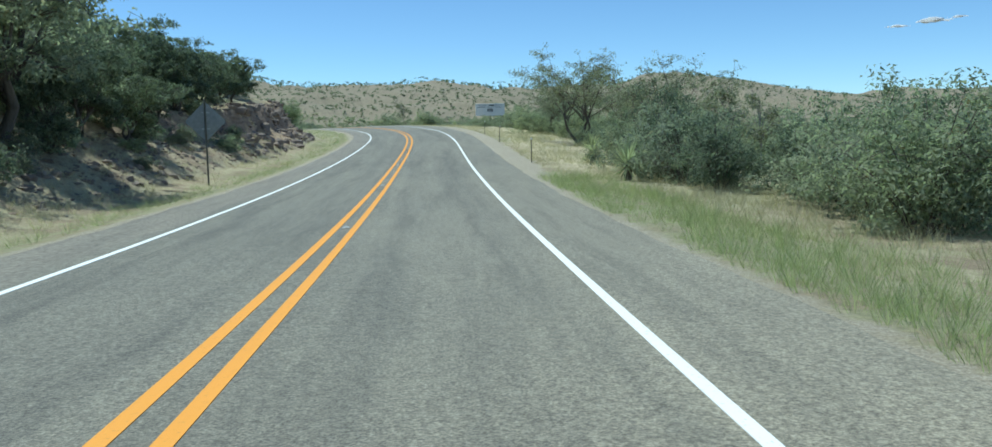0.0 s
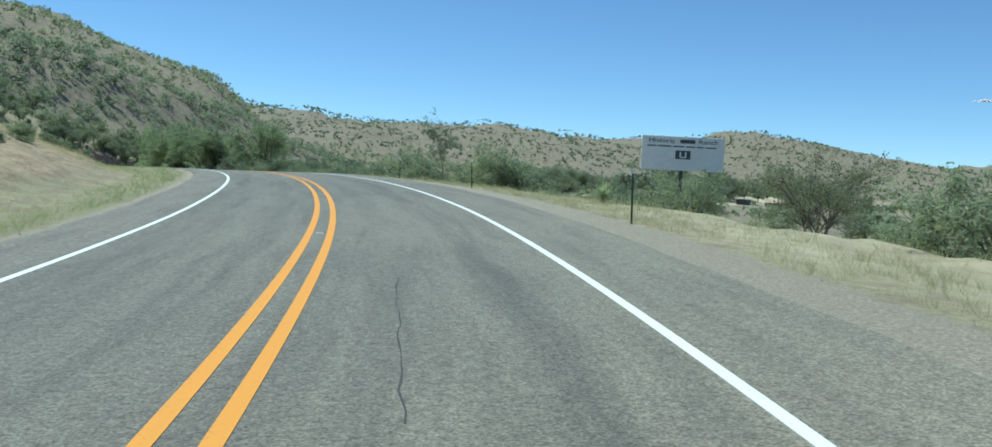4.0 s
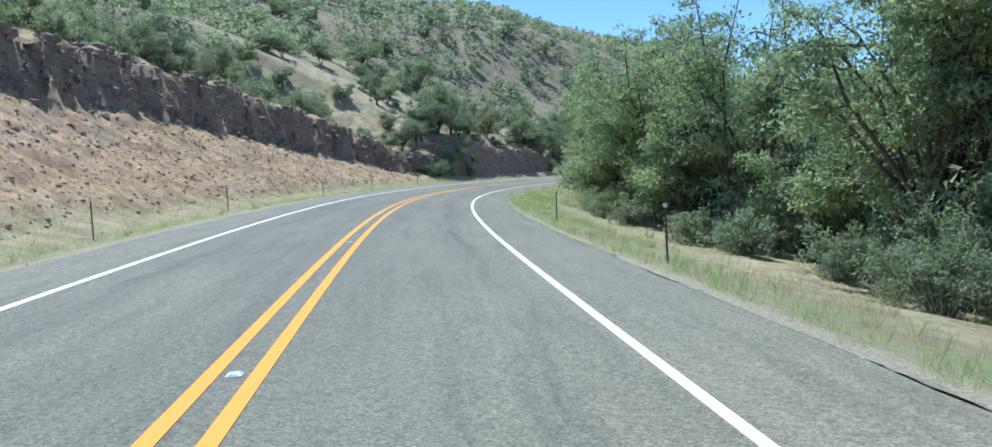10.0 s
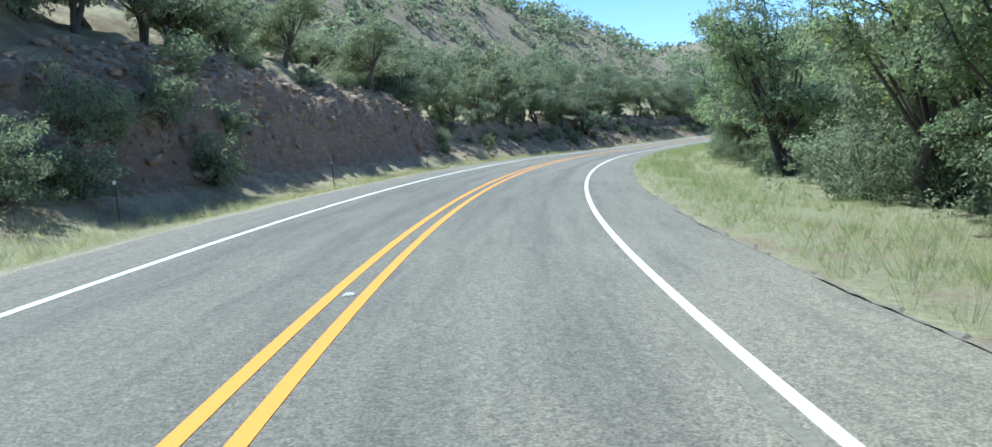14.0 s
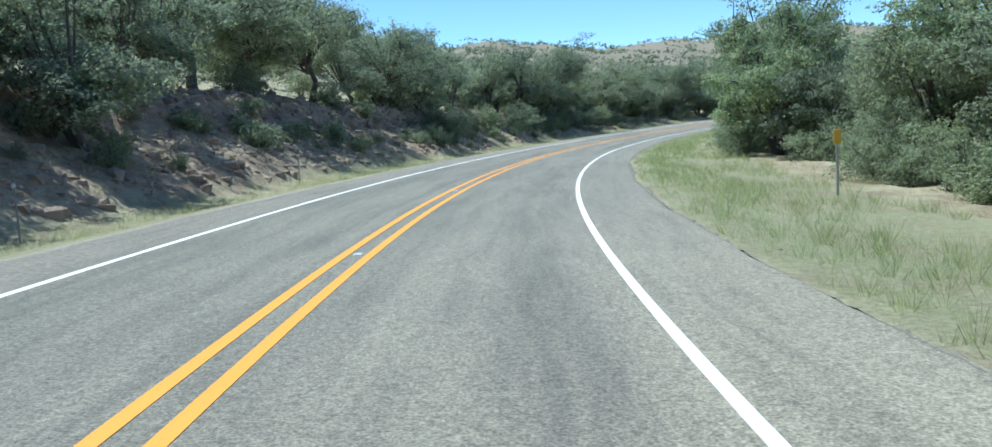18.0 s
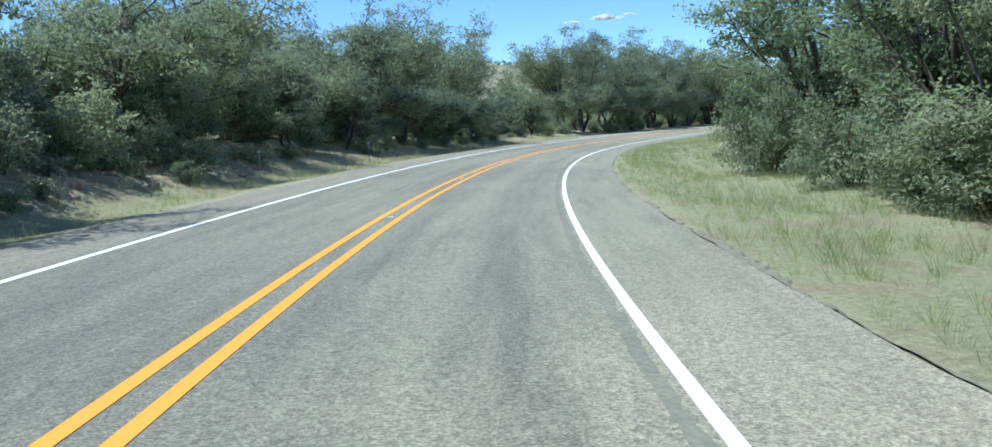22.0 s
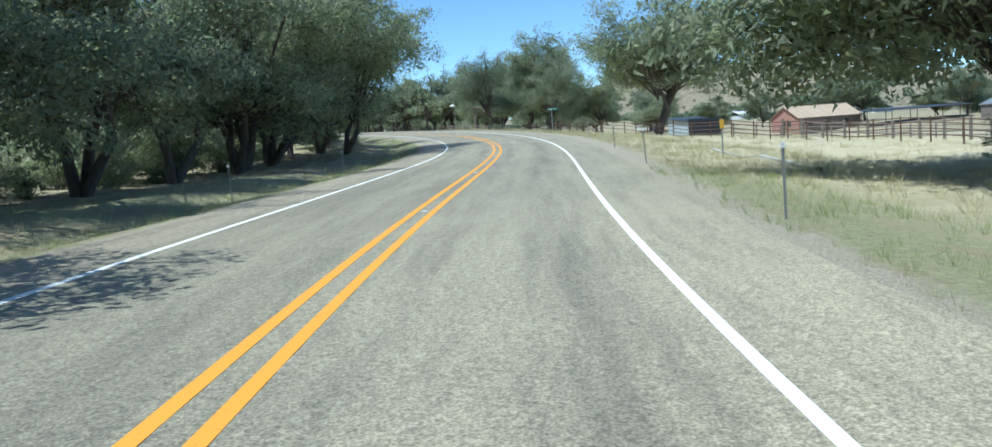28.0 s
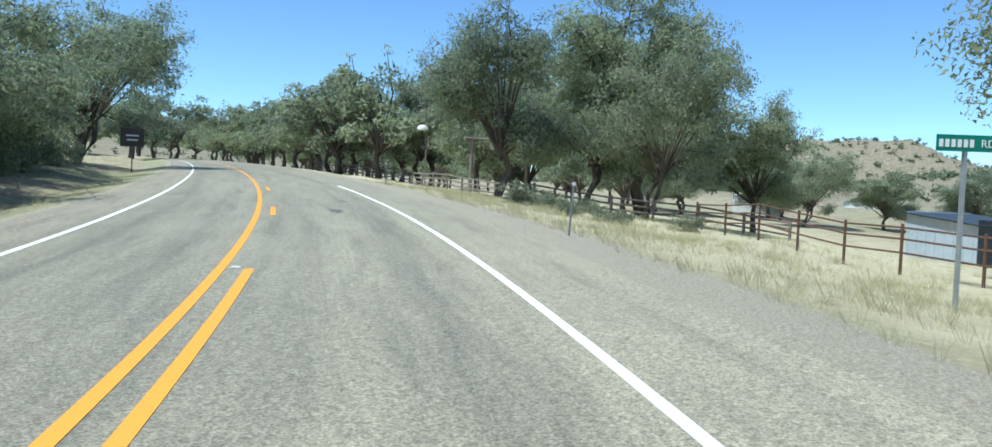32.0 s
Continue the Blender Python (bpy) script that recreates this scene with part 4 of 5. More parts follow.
belt(THICKET + BUSHES, 572, 640, -19, -16.2, 3.2, 0.45, 0.7, "bushes left of the road")
belt(THICKET, 568, 660, -27, -19.5, 3.2, 0.7, 1.1, "oaks left of the road")
plant(BIG_OAKS, 664, -13.0, 0.95, label="spreading live oak on the grassy verge"), plant(BIG_OAKS, 673, -13.5, 0.95), plant(LOW_OAKS, 681, -14, 1.05), plant(LOW_OAKS, 689, -13.5, 1.05), plant(LOW_OAKS, 697, -14.0, 1.05), plant(BIG_OAKS, 652, -14, 0.9)
plant(BIG_OAKS, 706, -11.0, 1.05)
belt(THICKET, 672, 702, -15, -11, 2.4, 0.6, 0.9, "oaks left of the road")
belt(BUSHES, 640, 690, -18, -10, 6.0, 0.5, 0.9, "bushes left of the road")
# Right of the road
belt(FINE_MESQUITE, 15, 43, 10.4, 14.0, 1.5, 0.5, 1.1, "mesquite right of the road")
belt(FINE_MESQUITE[:2] + THICKET, 14, 60, 15.5, 26, 2.8, 0.5, 1.15, "mesquite right of the road")
belt(THICKET + BUSHES, 20, 140, 25, 60, 2.2, 0.9, 1.5, "scrub in the valley")
plant(OPEN_TREES, 59, 11.9, 1.1, label="open tree with bare twigs behind the verge")
plant(OPEN_TREES, 45, 14.5, 0.95), plant(OPEN_TREES, 66, 17, 0.8)
plant(SPARSE, 39, 15.5, 0.85), plant(SPARSE, 34, 15, 0.7)
belt(MESQUITE + SCRUB, 46, 80, 11.5, 15, 2.0, 0.5, 0.95, "mesquite right of the road")
belt(THICKET + MESQUITE, 60, 100, 14, 22, 2.6, 0.6, 1.0, "mesquite right of the road")
plant(OPEN_TREES, 74, 13.0, 0.75), plant(OPEN_TREES, 84, 15.5, 0.7)
belt(MESQUITE + BUSHES, 78, 135, 12, 24, 2.8, 0.6, 1.0, "mesquite right of the road")
plant(OPEN_TREES, 111, 20.5, 0.75), plant(OPEN_TREES, 115, 23.5, 0.75)
plant(SPARSE, 136, 11.2, 0.9, label="slender tree with pale feathery crown")
belt(MESQUITE, 128, 150, 11.5, 18, 3.0, 0.7, 1.1, "mesquite right of the road")
belt(MESQUITE + SCRUB[:1], 172, 194, 12, 16, 3.0, 0.6, 0.9, "trees by the creek")
belt(SCRUB + MESQUITE, 160, 192, 10.5, 13, 2.6, 0.4, 0.75, "trees by the creek")
belt(FAR_SLIM + FAR_OAKS, 120, 330, 26, 60, 3.6, 0.6, 1.0, "trees by the creek")
plant(COTTON, 203, 17, 1.25, label="tall green tree with an open leaning crown")
belt(MESQUITE, 192, 220, 12.5, 16, 2.2, 0.8, 1.2, "trees by the creek")
plant(SLIM, 205, 14.5, 0.85), plant(SLIM, 211, 16, 0.95), plant(SLIM, 199, 17.5, 0.9), plant(COTTON, 215, 18, 0.8)
for s, o, k in ((236, 14.6, 1.2), (247, 14.0, 1.3), (256, 13.0, 1.3), (264, 13.4, 1.35), (276, 13.6, 1.25), (283, 14.6, 1.3), (290, 13.4, 1.2), (366, 13.2, 1.15), (372, 14.8, 1.2)):
    plant(COTTON, s, o, k, 1.0, "trees right of the road")
belt(THICKET, 214, 372, 15, 20, 2.8, 0.7, 1.1, "trees by the creek")
belt(COTTON, 216, 300, 12.6, 16.0, 3.6, 0.8, 1.1, "trees by the creek")
belt(COTTON + SLIM, 300, 374, 11.5, 15, 4.6, 0.75, 1.02, "trees right of the road")
belt(COTTON + SLIM, 374, 412, 15.5, 18, 4.2, 0.8, 1.05, "trees right of the road")
belt(COTTON + SLIM, 412, 480, 11.8, 14.5, 3.6, 0.8, 1.05, "trees right of the road")
belt(MESQUITE + BUSHES, 212, 372, 10.2, 13.5, 2.7, 0.5, 0.95, "trees right of the road")
belt(MESQUITE + BUSHES, 376, 412, 13.5, 15.5, 4.0, 0.5, 0.8, "trees right of the road")
belt(MESQUITE, 414, 478, 10.6, 12.6, 3.2, 0.6, 0.9, "trees right of the road")
belt(FAR_SLIM + FAR_OAKS, 300, 480, 17, 30, 7.0, 0.8, 1.2, "trees right of the road")
plant(MESQUITE, 479, 11.0, 0.8, label="low leaning bush at the field's edge")
belt(MESQUITE, 584, 594, 16.8, 20, 2.0, 0.5, 0.75, "undergrowth below the big oak")
belt(FAR_OAKS, 500, 600, 32, 75, 4.6, 0.9, 1.3, "trees across the field")
plant(NEAR_OAK, 585.5, 15.4, 1.3, 1.0, label="big oak shading the grass beside the road"), plant(BIG_OAKS, 577, 25, 0.95)
plant(BIG_OAKS, 543, 27, 1.0), plant(BIG_OAKS, 552, 22.5, 1.0), plant(BIG_OAKS, 563, 21.5, 1.0), plant(BIG_OAKS, 558, 29, 1.0)
belt(MESQUITE, 540, 566, 22, 30, 3.5, 0.7, 1.1, "undergrowth below the field oaks")
plant(GIANT, 656.5, 24.5, 1.0, 1.0, label="huge old oak beside the cattle pens")
plant(BIG_OAKS, 704, 92, 1.15, 0.85, label="broad oak behind the red house"), plant(BIG_OAKS, 699, 95, 0.9, 0.9)
for s, o, k in ((691, 103, 0.62), (686, 108, 0.7), (681, 101, 0.75), (678, 94, 0.7), (716, 86, 0.75), (722, 78, 0.7), (724, 64, 0.8), (733, 70, 0.85), (730, 54, 0.8), (714, 58, 0.75), (738, 60, 0.9)):
    plant(BIG_OAKS, s, o, k, 1.0, "trees behind the pens")
for s, o, k in ((695.7, 23, 1.15), (692.2, 26, 1.2), (685.2, 22.1, 0.8), (702, 31, 1.0), (688.1, 14.0, 0.85), (691.7, 34.4, 0.7), (712, 24, 1.0), (720, 17.5, 0.9), (706, 18.5, 0.9)):
    plant(BIG_OAKS, s, o, k * 0.95, 1.26, "oaks at the ranch entrance")
belt(FAR_OAKS, 716, 850, 9.5, 14, 5.0, 1.0, 1.3, "oaks along the road ahead")
belt(FAR_OAKS, 716, 850, 18, 60, 4.0, 0.9, 1.2, "oaks along the road ahead")
belt(FAR_OAKS, 770, 880, -20, 60, 4.2, 1.0, 1.4, "oaks along the road ahead")
belt(FAR_OAKS, 730, 860, -40, -14, 9.0, 0.5, 0.8, "oaks along the road ahead")
belt(FAR_OAKS, 600, 720, 105, 190, 4.5, 0.5, 0.8, "trees behind the pens")
belt(SCRUB, 668, 686, 11, 16, 1.8, 0.5, 0.9, "scrub beside the entrance")
belt(MESQUITE, 268, 298, 10.8, 13.0, 2.6, 0.55, 0.85, "trees right of the road")
belt(MESQUITE + BUSHES, 384, 413, 13.0, 15.5, 2.4, 0.5, 0.85, "trees right of the road")
belt(SCRUB, 148, 192, 10.2, 13.5, 2.2, 0.6, 1.0, "grey scrub by the creek")
plant(MESQUITE, 419.3, 13.4, 0.70, group="trees right of the road")
plant(MESQUITE, 418.7, 14.5, 0.80, group="trees right of the road")
plant(MESQUITE, 415.9, 14.8, 0.75, group="trees right of the road")
plant(MESQUITE, 412.0, 14.4, 0.80, group="trees right of the road")
plant(MESQUITE, 410.0, 14.5, 0.75, group="trees right of the road")
plant(MESQUITE, 479.3, 10.3, 0.72, 1.75, label="tall leaning willowy bush at the field's edge"), plant(MESQUITE, 477.4, 11.0, 0.9, 1.45)
for kind in ALL_KINDS:
    if kind.name not in USED:
        for o in (*kind.children_recursive, kind):
            bpy.data.objects.remove(o)


# ---- scattered growth and stones, too many to count ----
def scatter(name, places, templates, scales, turns, material, label, category, tall=None):
    """Joins many small copies of the templates into one object."""
    rng = np.random.default_rng(len(places) + 5)
    vs, fs, k = [], [], 0
    which = rng.integers(0, len(templates), len(places))
    for i, (v, f) in enumerate(templates):
        m = which == i
        n = int(m.sum())
        if not n:
            continue
        c, s = np.cos(turns[m])[:, None], np.sin(turns[m])[:, None]
        h = scales[m] if tall is None else scales[m] * tall[m]
        x = (v[None, :, 0] * c - v[None, :, 1] * s) * scales[m][:, None] + places[m][:, :1]
        y = (v[None, :, 0] * s + v[None, :, 1] * c) * scales[m][:, None] + places[m][:, 1:2]
        z = v[None, :, 2] * h[:, None] + places[m][:, 2:]
        vs.append(np.stack([x, y, z], -1).reshape(-1, 3))
        fs.append((f[None] + (np.arange(n) * len(v))[:, None, None] + k).reshape(-1, f.shape[1]))
        k += n * len(v)
    ob = mesh_object(name, np.concatenate(vs), np.concatenate(fs), material)
    return tagged(ob, label, category, kind="stuff")


def shrub_template(seed, n, size):
    rng = np.random.default_rng(seed)
    d = rng.normal(size=(n, 3))
    d /= np.linalg.norm(d, axis=1)[:, None]
    lobes = rng.normal(size=(5, 3)) * (0.32, 0.32, 0.18) + (0, 0, 0.45)
    pts = lobes[rng.integers(0, 5, n)] + d * rng.uniform(0.2, 0.42, (n, 1)) * (1, 1, 0.85)
    pts[:, 2] = np.abs(pts[:, 2])
    return leaf_cards(pts, size, 0.4, rng, stretch=1.2, facing=d * 0.5 + (0, 0, 0.5))


def tuft_template(seed, blades, lean):
    rng = np.random.default_rng(seed)
    v, f = [], []
    for k in range(blades):
        a, r = rng.uniform(0, 6.28), rng.uniform(0, 0.42)
        b = np.array([math.cos(a) * r, math.sin(a) * r, -0.05])
        w = rng.uniform(0.005, 0.012)
        side = np.array([-math.sin(a + 1), math.cos(a + 1), 0]) * w
        tip = b + np.array([math.cos(a) * lean * rng.uniform(0.2, 1.2), math.sin(a) * lean * rng.uniform(0.2, 1.2), rng.uniform(0.55, 1.1)])
        v += [b - side, b + side, tip]
        f.append((3 * k, 3 * k + 1, 3 * k + 2))
    return np.array(v), np.array(f)


def rock_template(seed):
    rng = np.random.default_rng(seed)
    bm = bmesh.new()
    bmesh.ops.create_icosphere(bm, subdivisions=1, radius=0.55)
    v = np.array([p.co[:] for p in bm.verts])
    f = np.array([[p.index for p in q.verts] for q in bm.faces])
    bm.free()
    for k in range(7):
        n = rng.normal(size=3)
        n /= np.linalg.norm(n)
        d = v @ n - rng.uniform(0.2, 0.42)
        v -= np.clip(d, 0, None)[:, None] * n
    return v * rng.uniform(0.7, 1.3, 3), f


def spread(rng, n, s0, s1, o0, o1):
    s, o = rng.uniform(s0, s1, n), rng.uniform(o0, o1, n)
    x, y, _ = plan(s, o)
    return np.stack([x, y, ground_z(x, y, (s, o))], -1)


rngs = np.random.default_rng(21)
# Hillside shrubs
def hill_places(n, near, far):
    u = np.sqrt(rngs.uniform((near / far) ** 2, 1, n)) * far
    az = np.radians(rngs.uniform(-48, 66, n))
    hx, hy = -60 - np.sin(az) * u, 190 + np.cos(az) * u
    hs, ho = station(hx, hy)
    hz = ground_z(hx, hy, (hs, ho))
    keep = (np.abs(ho) > (40 if near < 300 else 170)) & ((ho < 0) | (hs < 440) | (ho > 260)) & (rough(hx, hy, 45.0, 8.0) > -0.75) & ((hills(hx, hy) > 5) | (rngs.uniform(size=n) < 0.3))
    return np.stack([hx, hy, hz - 0.1], -1)[keep]


near = hill_places(3500, 40, 190)
scatter("hillside_shrubs", near, [shrub_template(k, 110, 0.10) for k in range(5)], rngs.uniform(1.0, 3.8, len(near)), rngs.uniform(0, 6.28, len(near)), OAK_LEAF, "grey-green shrubs dotted over the near hillside", "shrubs")
for count, lo, hi, leaves, size, seed in ((10000, 190, 480, 50, 0.137, 0), (9500, 480, 850, 20, 0.25, 5), (9500, 850, 1500, 10, 0.37, 9)):
    far = hill_places(count, lo, hi)
    scatter("hillside_shrubs" if lo < 400 else "distant_shrubs", far, [shrub_template(k + seed, leaves, size) for k in range(5)], rngs.uniform(1.5, 4.8, len(far)), rngs.uniform(0, 6.28, len(far)), OAK_LEAF if lo < 800 else JUNIPER_LEAF, "rounded dark-green shrubs dotted over the tan hillside" if lo < 400 else "dark junipers dotted over the far hills", "shrubs")
n = 2600
mx, my = rngs.uniform(380, 1100, n), rngs.uniform(380, 900, n)
scatter("distant_shrubs", np.stack([mx, my, ground_z(mx, my)], -1), [shrub_template(k + 19, 26, 0.26) for k in range(4)], rngs.uniform(2.0, 5.0, n), rngs.uniform(0, 6.28, n), JUNIPER_LEAF, "dark junipers dotted over the mesa slope", "shrubs")

n = 3000
mx, my = rngs.uniform(60, 900, n), rngs.uniform(60, 520, n)
ms, mo = station(mx, my)
ok = (mo > 60) & (ms < 440)
n = int(ok.sum())
scatter("distant_shrubs", np.stack([mx[ok], my[ok], ground_z(mx[ok], my[ok])], -1), [shrub_template(k + 29, 26, 0.24) for k in range(4)], rngs.uniform(1.6, 4.2, n), rngs.uniform(0, 6.28, n), SHRUB_LEAF, "grey-green scrub over the valley floor", "shrubs")

# Grass
TUFTS = [tuft_template(k, 17, 0.6) for k in range(6)]


def grass(name, n, s0, s1, o0, o1, lo, hi, material, label):
    p = spread(rngs, n, s0, s1, o0, o1)
    patchy = rough(p[:, 0], p[:, 1], 7.0, 6.0) + rngs.normal(size=n) * 0.5 > -0.25
    p = p[patchy]
    scatter(name, p, TUFTS, rngs.uniform(lo, hi, len(p)), rngs.uniform(0, 6.28, len(p)), material, label, "grass")


grass("verge_grass", 2600, 0, 30, 5.4, 8.0, 0.14, 0.42, GRASS_BLADE, "green roadside grass along the right verge")
grass("verge_grass", 13000, 180, 590, 5.35, 8.2, 0.12, 0.34, GRASS_BLADE, "green roadside grass along the right verge")
grass("dry_grass", 7500, 24, 190, 6.3, 9.5, 0.10, 0.30, STRAW_BLADE, "pale dry grass along the right verge")
grass("dry_grass", 6500, 585, 690, 6.4, 14, 0.16, 0.40, STRAW_BLADE, "pale dry grass along the right verge")
grass("verge_grass", 7500, 255, 560, 6.0, 11.0, 0.18, 0.48, GRASS_BLADE, "tall green grass below the right-hand trees")
grass("verge_grass", 9000, 5, 660, -8.2, -5.5, 0.12, 0.34, GRASS_BLADE, "green roadside grass along the left verge")
grass("dry_grass", 11000, 5, 690, 6.6, 13.0, 0.14, 0.4, STRAW_BLADE, "dry straw-coloured grass right of the road")
grass("dry_grass", 4200, 5, 690, -12.0, -5.4, 0.2, 0.45, STRAW_BLADE, "dry straw-coloured grass left of the road")
grass("dry_grass", 9000, 480, 690, 9, 30, 0.18, 0.45, STRAW_BLADE, "pale dry grass over the field by the pens")
grass("dry_grass", 1800, 10, 66, -15, -8.5, 0.2, 0.5, STRAW_BLADE, "dry tufts on the rocky bank")
grass("dry_grass", 2200, 10, 75, 8, 13.5, 0.2, 0.55, STRAW_BLADE, "dry tufts below the mesquite")
grass("dry_grass", 2200, 290, 370, -8.6, -5.4, 0.15, 0.42, STRAW_BLADE, "pale dry grass along the foot of the cut")
grass("dry_grass", 5200, 345, 545, -13, -6.2, 0.15, 0.45, STRAW_BLADE, "dry tufts on the rocky bank")
grass("dry_grass", 6500, 140, 300, -18, -8.2, 0.2, 0.5, STRAW_BLADE, "dry tufts on the cut bank")

# Stones
STONES = [rock_template(k) for k in range(6)]


def stones(n, s0, s1, o0, o1, lo, hi, material, label, sink=0.25):
    p = spread(rngs, n, s0, s1, o0, o1)
    sc = lo + (hi - lo) * rngs.uniform(0, 1, n) ** 3
    p[:, 2] -= sc * sink * 0.3
    scatter("stones", p, STONES, sc, rngs.uniform(0, 6.28, n), material, label, "rocks", tall=rngs.uniform(0.5, 0.9, n))


stones(420, 58, 96, -13.0, -9.0, 0.35, 1.5, DARK_ROCK, "dark broken rocks on the road cut")
stones(1100, 25, 62, -13.5, -9.5, 0.1, 0.6, DARK_ROCK, "broken dark rocks on the grassy bank")
stones(700, 0, 60, -17, -9.5, 0.1, 0.6, ROCK, "brown rocks on the bank")
stones(11000, 196, 300, -18, -8.8, 0.05, 0.34, ROCK, "loose brown stones on the cut bank")
stones(420, 210, 300, -18.6, -16.0, 0.3, 1.2, DARK_ROCK, "dark rocks along the top of the cut")
n = 1500
fs = rngs.uniform(204, 302, n)
fo = -(np.interp(fs, SEC[:, 0], SEC[:, 1]) + np.interp(fs, SEC[:, 0], SEC[:, 2]) + rngs.uniform(-0.5, 1.3, n))
fx, fy, _ = plan(fs, fo)
fz = ground_z(fx, fy, (fs, fo)) - 0.12
scatter("stones", np.stack([fx, fy, fz], -1), STONES, 0.25 + 0.9 * rngs.uniform(0, 1, n) ** 2, rngs.uniform(0, 6.28, n), DARK_ROCK, "dark blocks jutting from the face of the cut", "rocks", tall=rngs.uniform(0.5, 1.1, n))
stones(3200, 300, 346, -12.0, -9.2, 0.10, 0.75, ROCK, "broken rocks strewn along the top of the dark cut")
stones(1300, 378, 426, -14.5, -8.3, 0.12, 0.8, ROCK, "broken brown rocks on the sunlit bank")
stones(500, 380, 430, -14.5, -11.5, 0.3, 1.2, DARK_ROCK, "dark ledge rocks along the bank")
stones(2200, 340, 480, -13.5, -8.2, 0.12, 0.75, ROCK, "reddish rocks on the bank below the trees")
stones(1700, -10, 690, 5.2, 6.6, 0.015, 0.09, ROCK, "small stones along the right shoulder")
stones(1200, -10, 690, -6.2, -5.0, 0.015, 0.09, ROCK, "small stones along the left shoulder")


# ---- things beside the road ----
def part(name, bm, material, parent, label=""):
    """Links a bmesh as one mesh object under a thing or a part."""
    me = bpy.data.meshes.new(name)
    bm.to_mesh(me)
    bm.free()
    me.materials.append(material)
    ob = new(name, me)
    if parent:
        ob.parent = parent
    return tagged(ob, label)


def box(w, d, h, x=0.0, y=0.0, z=0.0, bevel=0.0, rot=None):
    """A bmesh box with its base at z."""
    bm = bmesh.new()
    bmesh.ops.create_cube(bm, size=1)
    bmesh.ops.scale(bm, vec=(w, d, h), verts=bm.verts)
    if bevel:
        bmesh.ops.bevel(bm, geom=bm.edges[:], offset=bevel, segments=1, affect="EDGES")
    if rot is not None:
        bmesh.ops.transform(bm, matrix=rot, verts=bm.verts)
    bmesh.ops.translate(bm, vec=(x, y, z + h / 2), verts=bm.verts)
    return bm


def pipe(p, q, r, sides=8):
    """A bmesh rod between two places."""
    bm = bmesh.new()
    p, q = Vector(p), Vector(q)
    d = q - p
    bmesh.ops.create_cone(bm, cap_ends=True, segments=sides, radius1=r, radius2=r, depth=d.length, matrix=Matrix.Translation((p + q) / 2) @ d.to_track_quat("Z", "Y").to_matrix().to_4x4())
    return bm


def poly(points, thick, axis=1):
    """A bmesh plate from an outline in the x-z plane, with thickness along y."""
    bm = bmesh.new()
    a = [bm.verts.new((x, -thick / 2, z)) for x, z in points]
    b = [bm.verts.new((x, thick / 2, z)) for x, z in points]
    bm.faces.new(a), bm.faces.new(b[::-1])
    for i in range(len(a)):
        j = (i + 1) % len(a)
        bm.faces.new((a[j], a[i], b[i], b[j]))
    return bm


def settle(root, s, o, turn_by=0.0, lean=0.0, h=0.0):
    x, y, z = spot(s, o, h)
    root.matrix_basis = pose(x, y, z, lean * 0.4, lean, turn(s) + turn_by)
    return root


RED_LENS = simple("white_reflector", (0.7, 0.7, 0.68), (0.85, 0.85, 0.84), 30, 0.25)
AMBER = simple("yellow_marker_sheet", (0.62, 0.36, 0.03), (0.75, 0.45, 0.05), 10, 0.5)
MARKER_BODY = simple("dirty_white_ceramic", (0.45, 0.44, 0.40), (0.70, 0.69, 0.65), 30, 0.5)
SIGN_GREEN = simple("green_sign_sheet", (0.01, 0.16, 0.10), (0.015, 0.20, 0.125), 4, 0.4)
SIGN_WHITE = simple("white_sign_letter", (0.7, 0.72, 0.7), (0.82, 0.83, 0.82), 9, 0.4)
DARK_PANEL = simple("dark_brown_panel", (0.035, 0.028, 0.024), (0.075, 0.06, 0.05), 6, 0.6)
DARK_LETTER = simple("dark_sign_letter", (0.04, 0.05, 0.055), (0.09, 0.10, 0.10), 9, 0.6)
RED_WALL = simple("faded_red_boards", (0.34, 0.17, 0.13), (0.50, 0.28, 0.225), 5, 0.85, relief=0.01, stretch=(1, 1, 0.2))
TAN_ROOF = simple("faded_tan_sheet_roof", (0.38, 0.28, 0.19), (0.54, 0.41, 0.30), 3, 0.7)
BLUE_SHEET = simple("pale_blue_sheet_metal", (0.40, 0.46, 0.52), (0.56, 0.62, 0.68), 5, 0.45, 0.2)
# Also used on the shed's front, where the dark tone stands for shade.
BLACK_SHEET = simple("dark_sheet_and_shade", (0.03, 0.035, 0.04), (0.075, 0.08, 0.085), 5, 0.5, 0.3)
FLAG_RED = simple("red_flag_cloth", (0.45, 0.03, 0.03), (0.55, 0.05, 0.05), 6, 0.9)
FLAG_WHITE = simple("white_flag_cloth", (0.7, 0.7, 0.7), (0.82, 0.82, 0.82), 6, 0.9)
FLAG_BLUE = simple("blue_flag_cloth", (0.02, 0.035, 0.14), (0.03, 0.05, 0.2), 6, 0.9)
CONCRETE = simple("pale_concrete", (0.42, 0.40, 0.36), (0.58, 0.56, 0.51), 6, 0.9, relief=0.01)


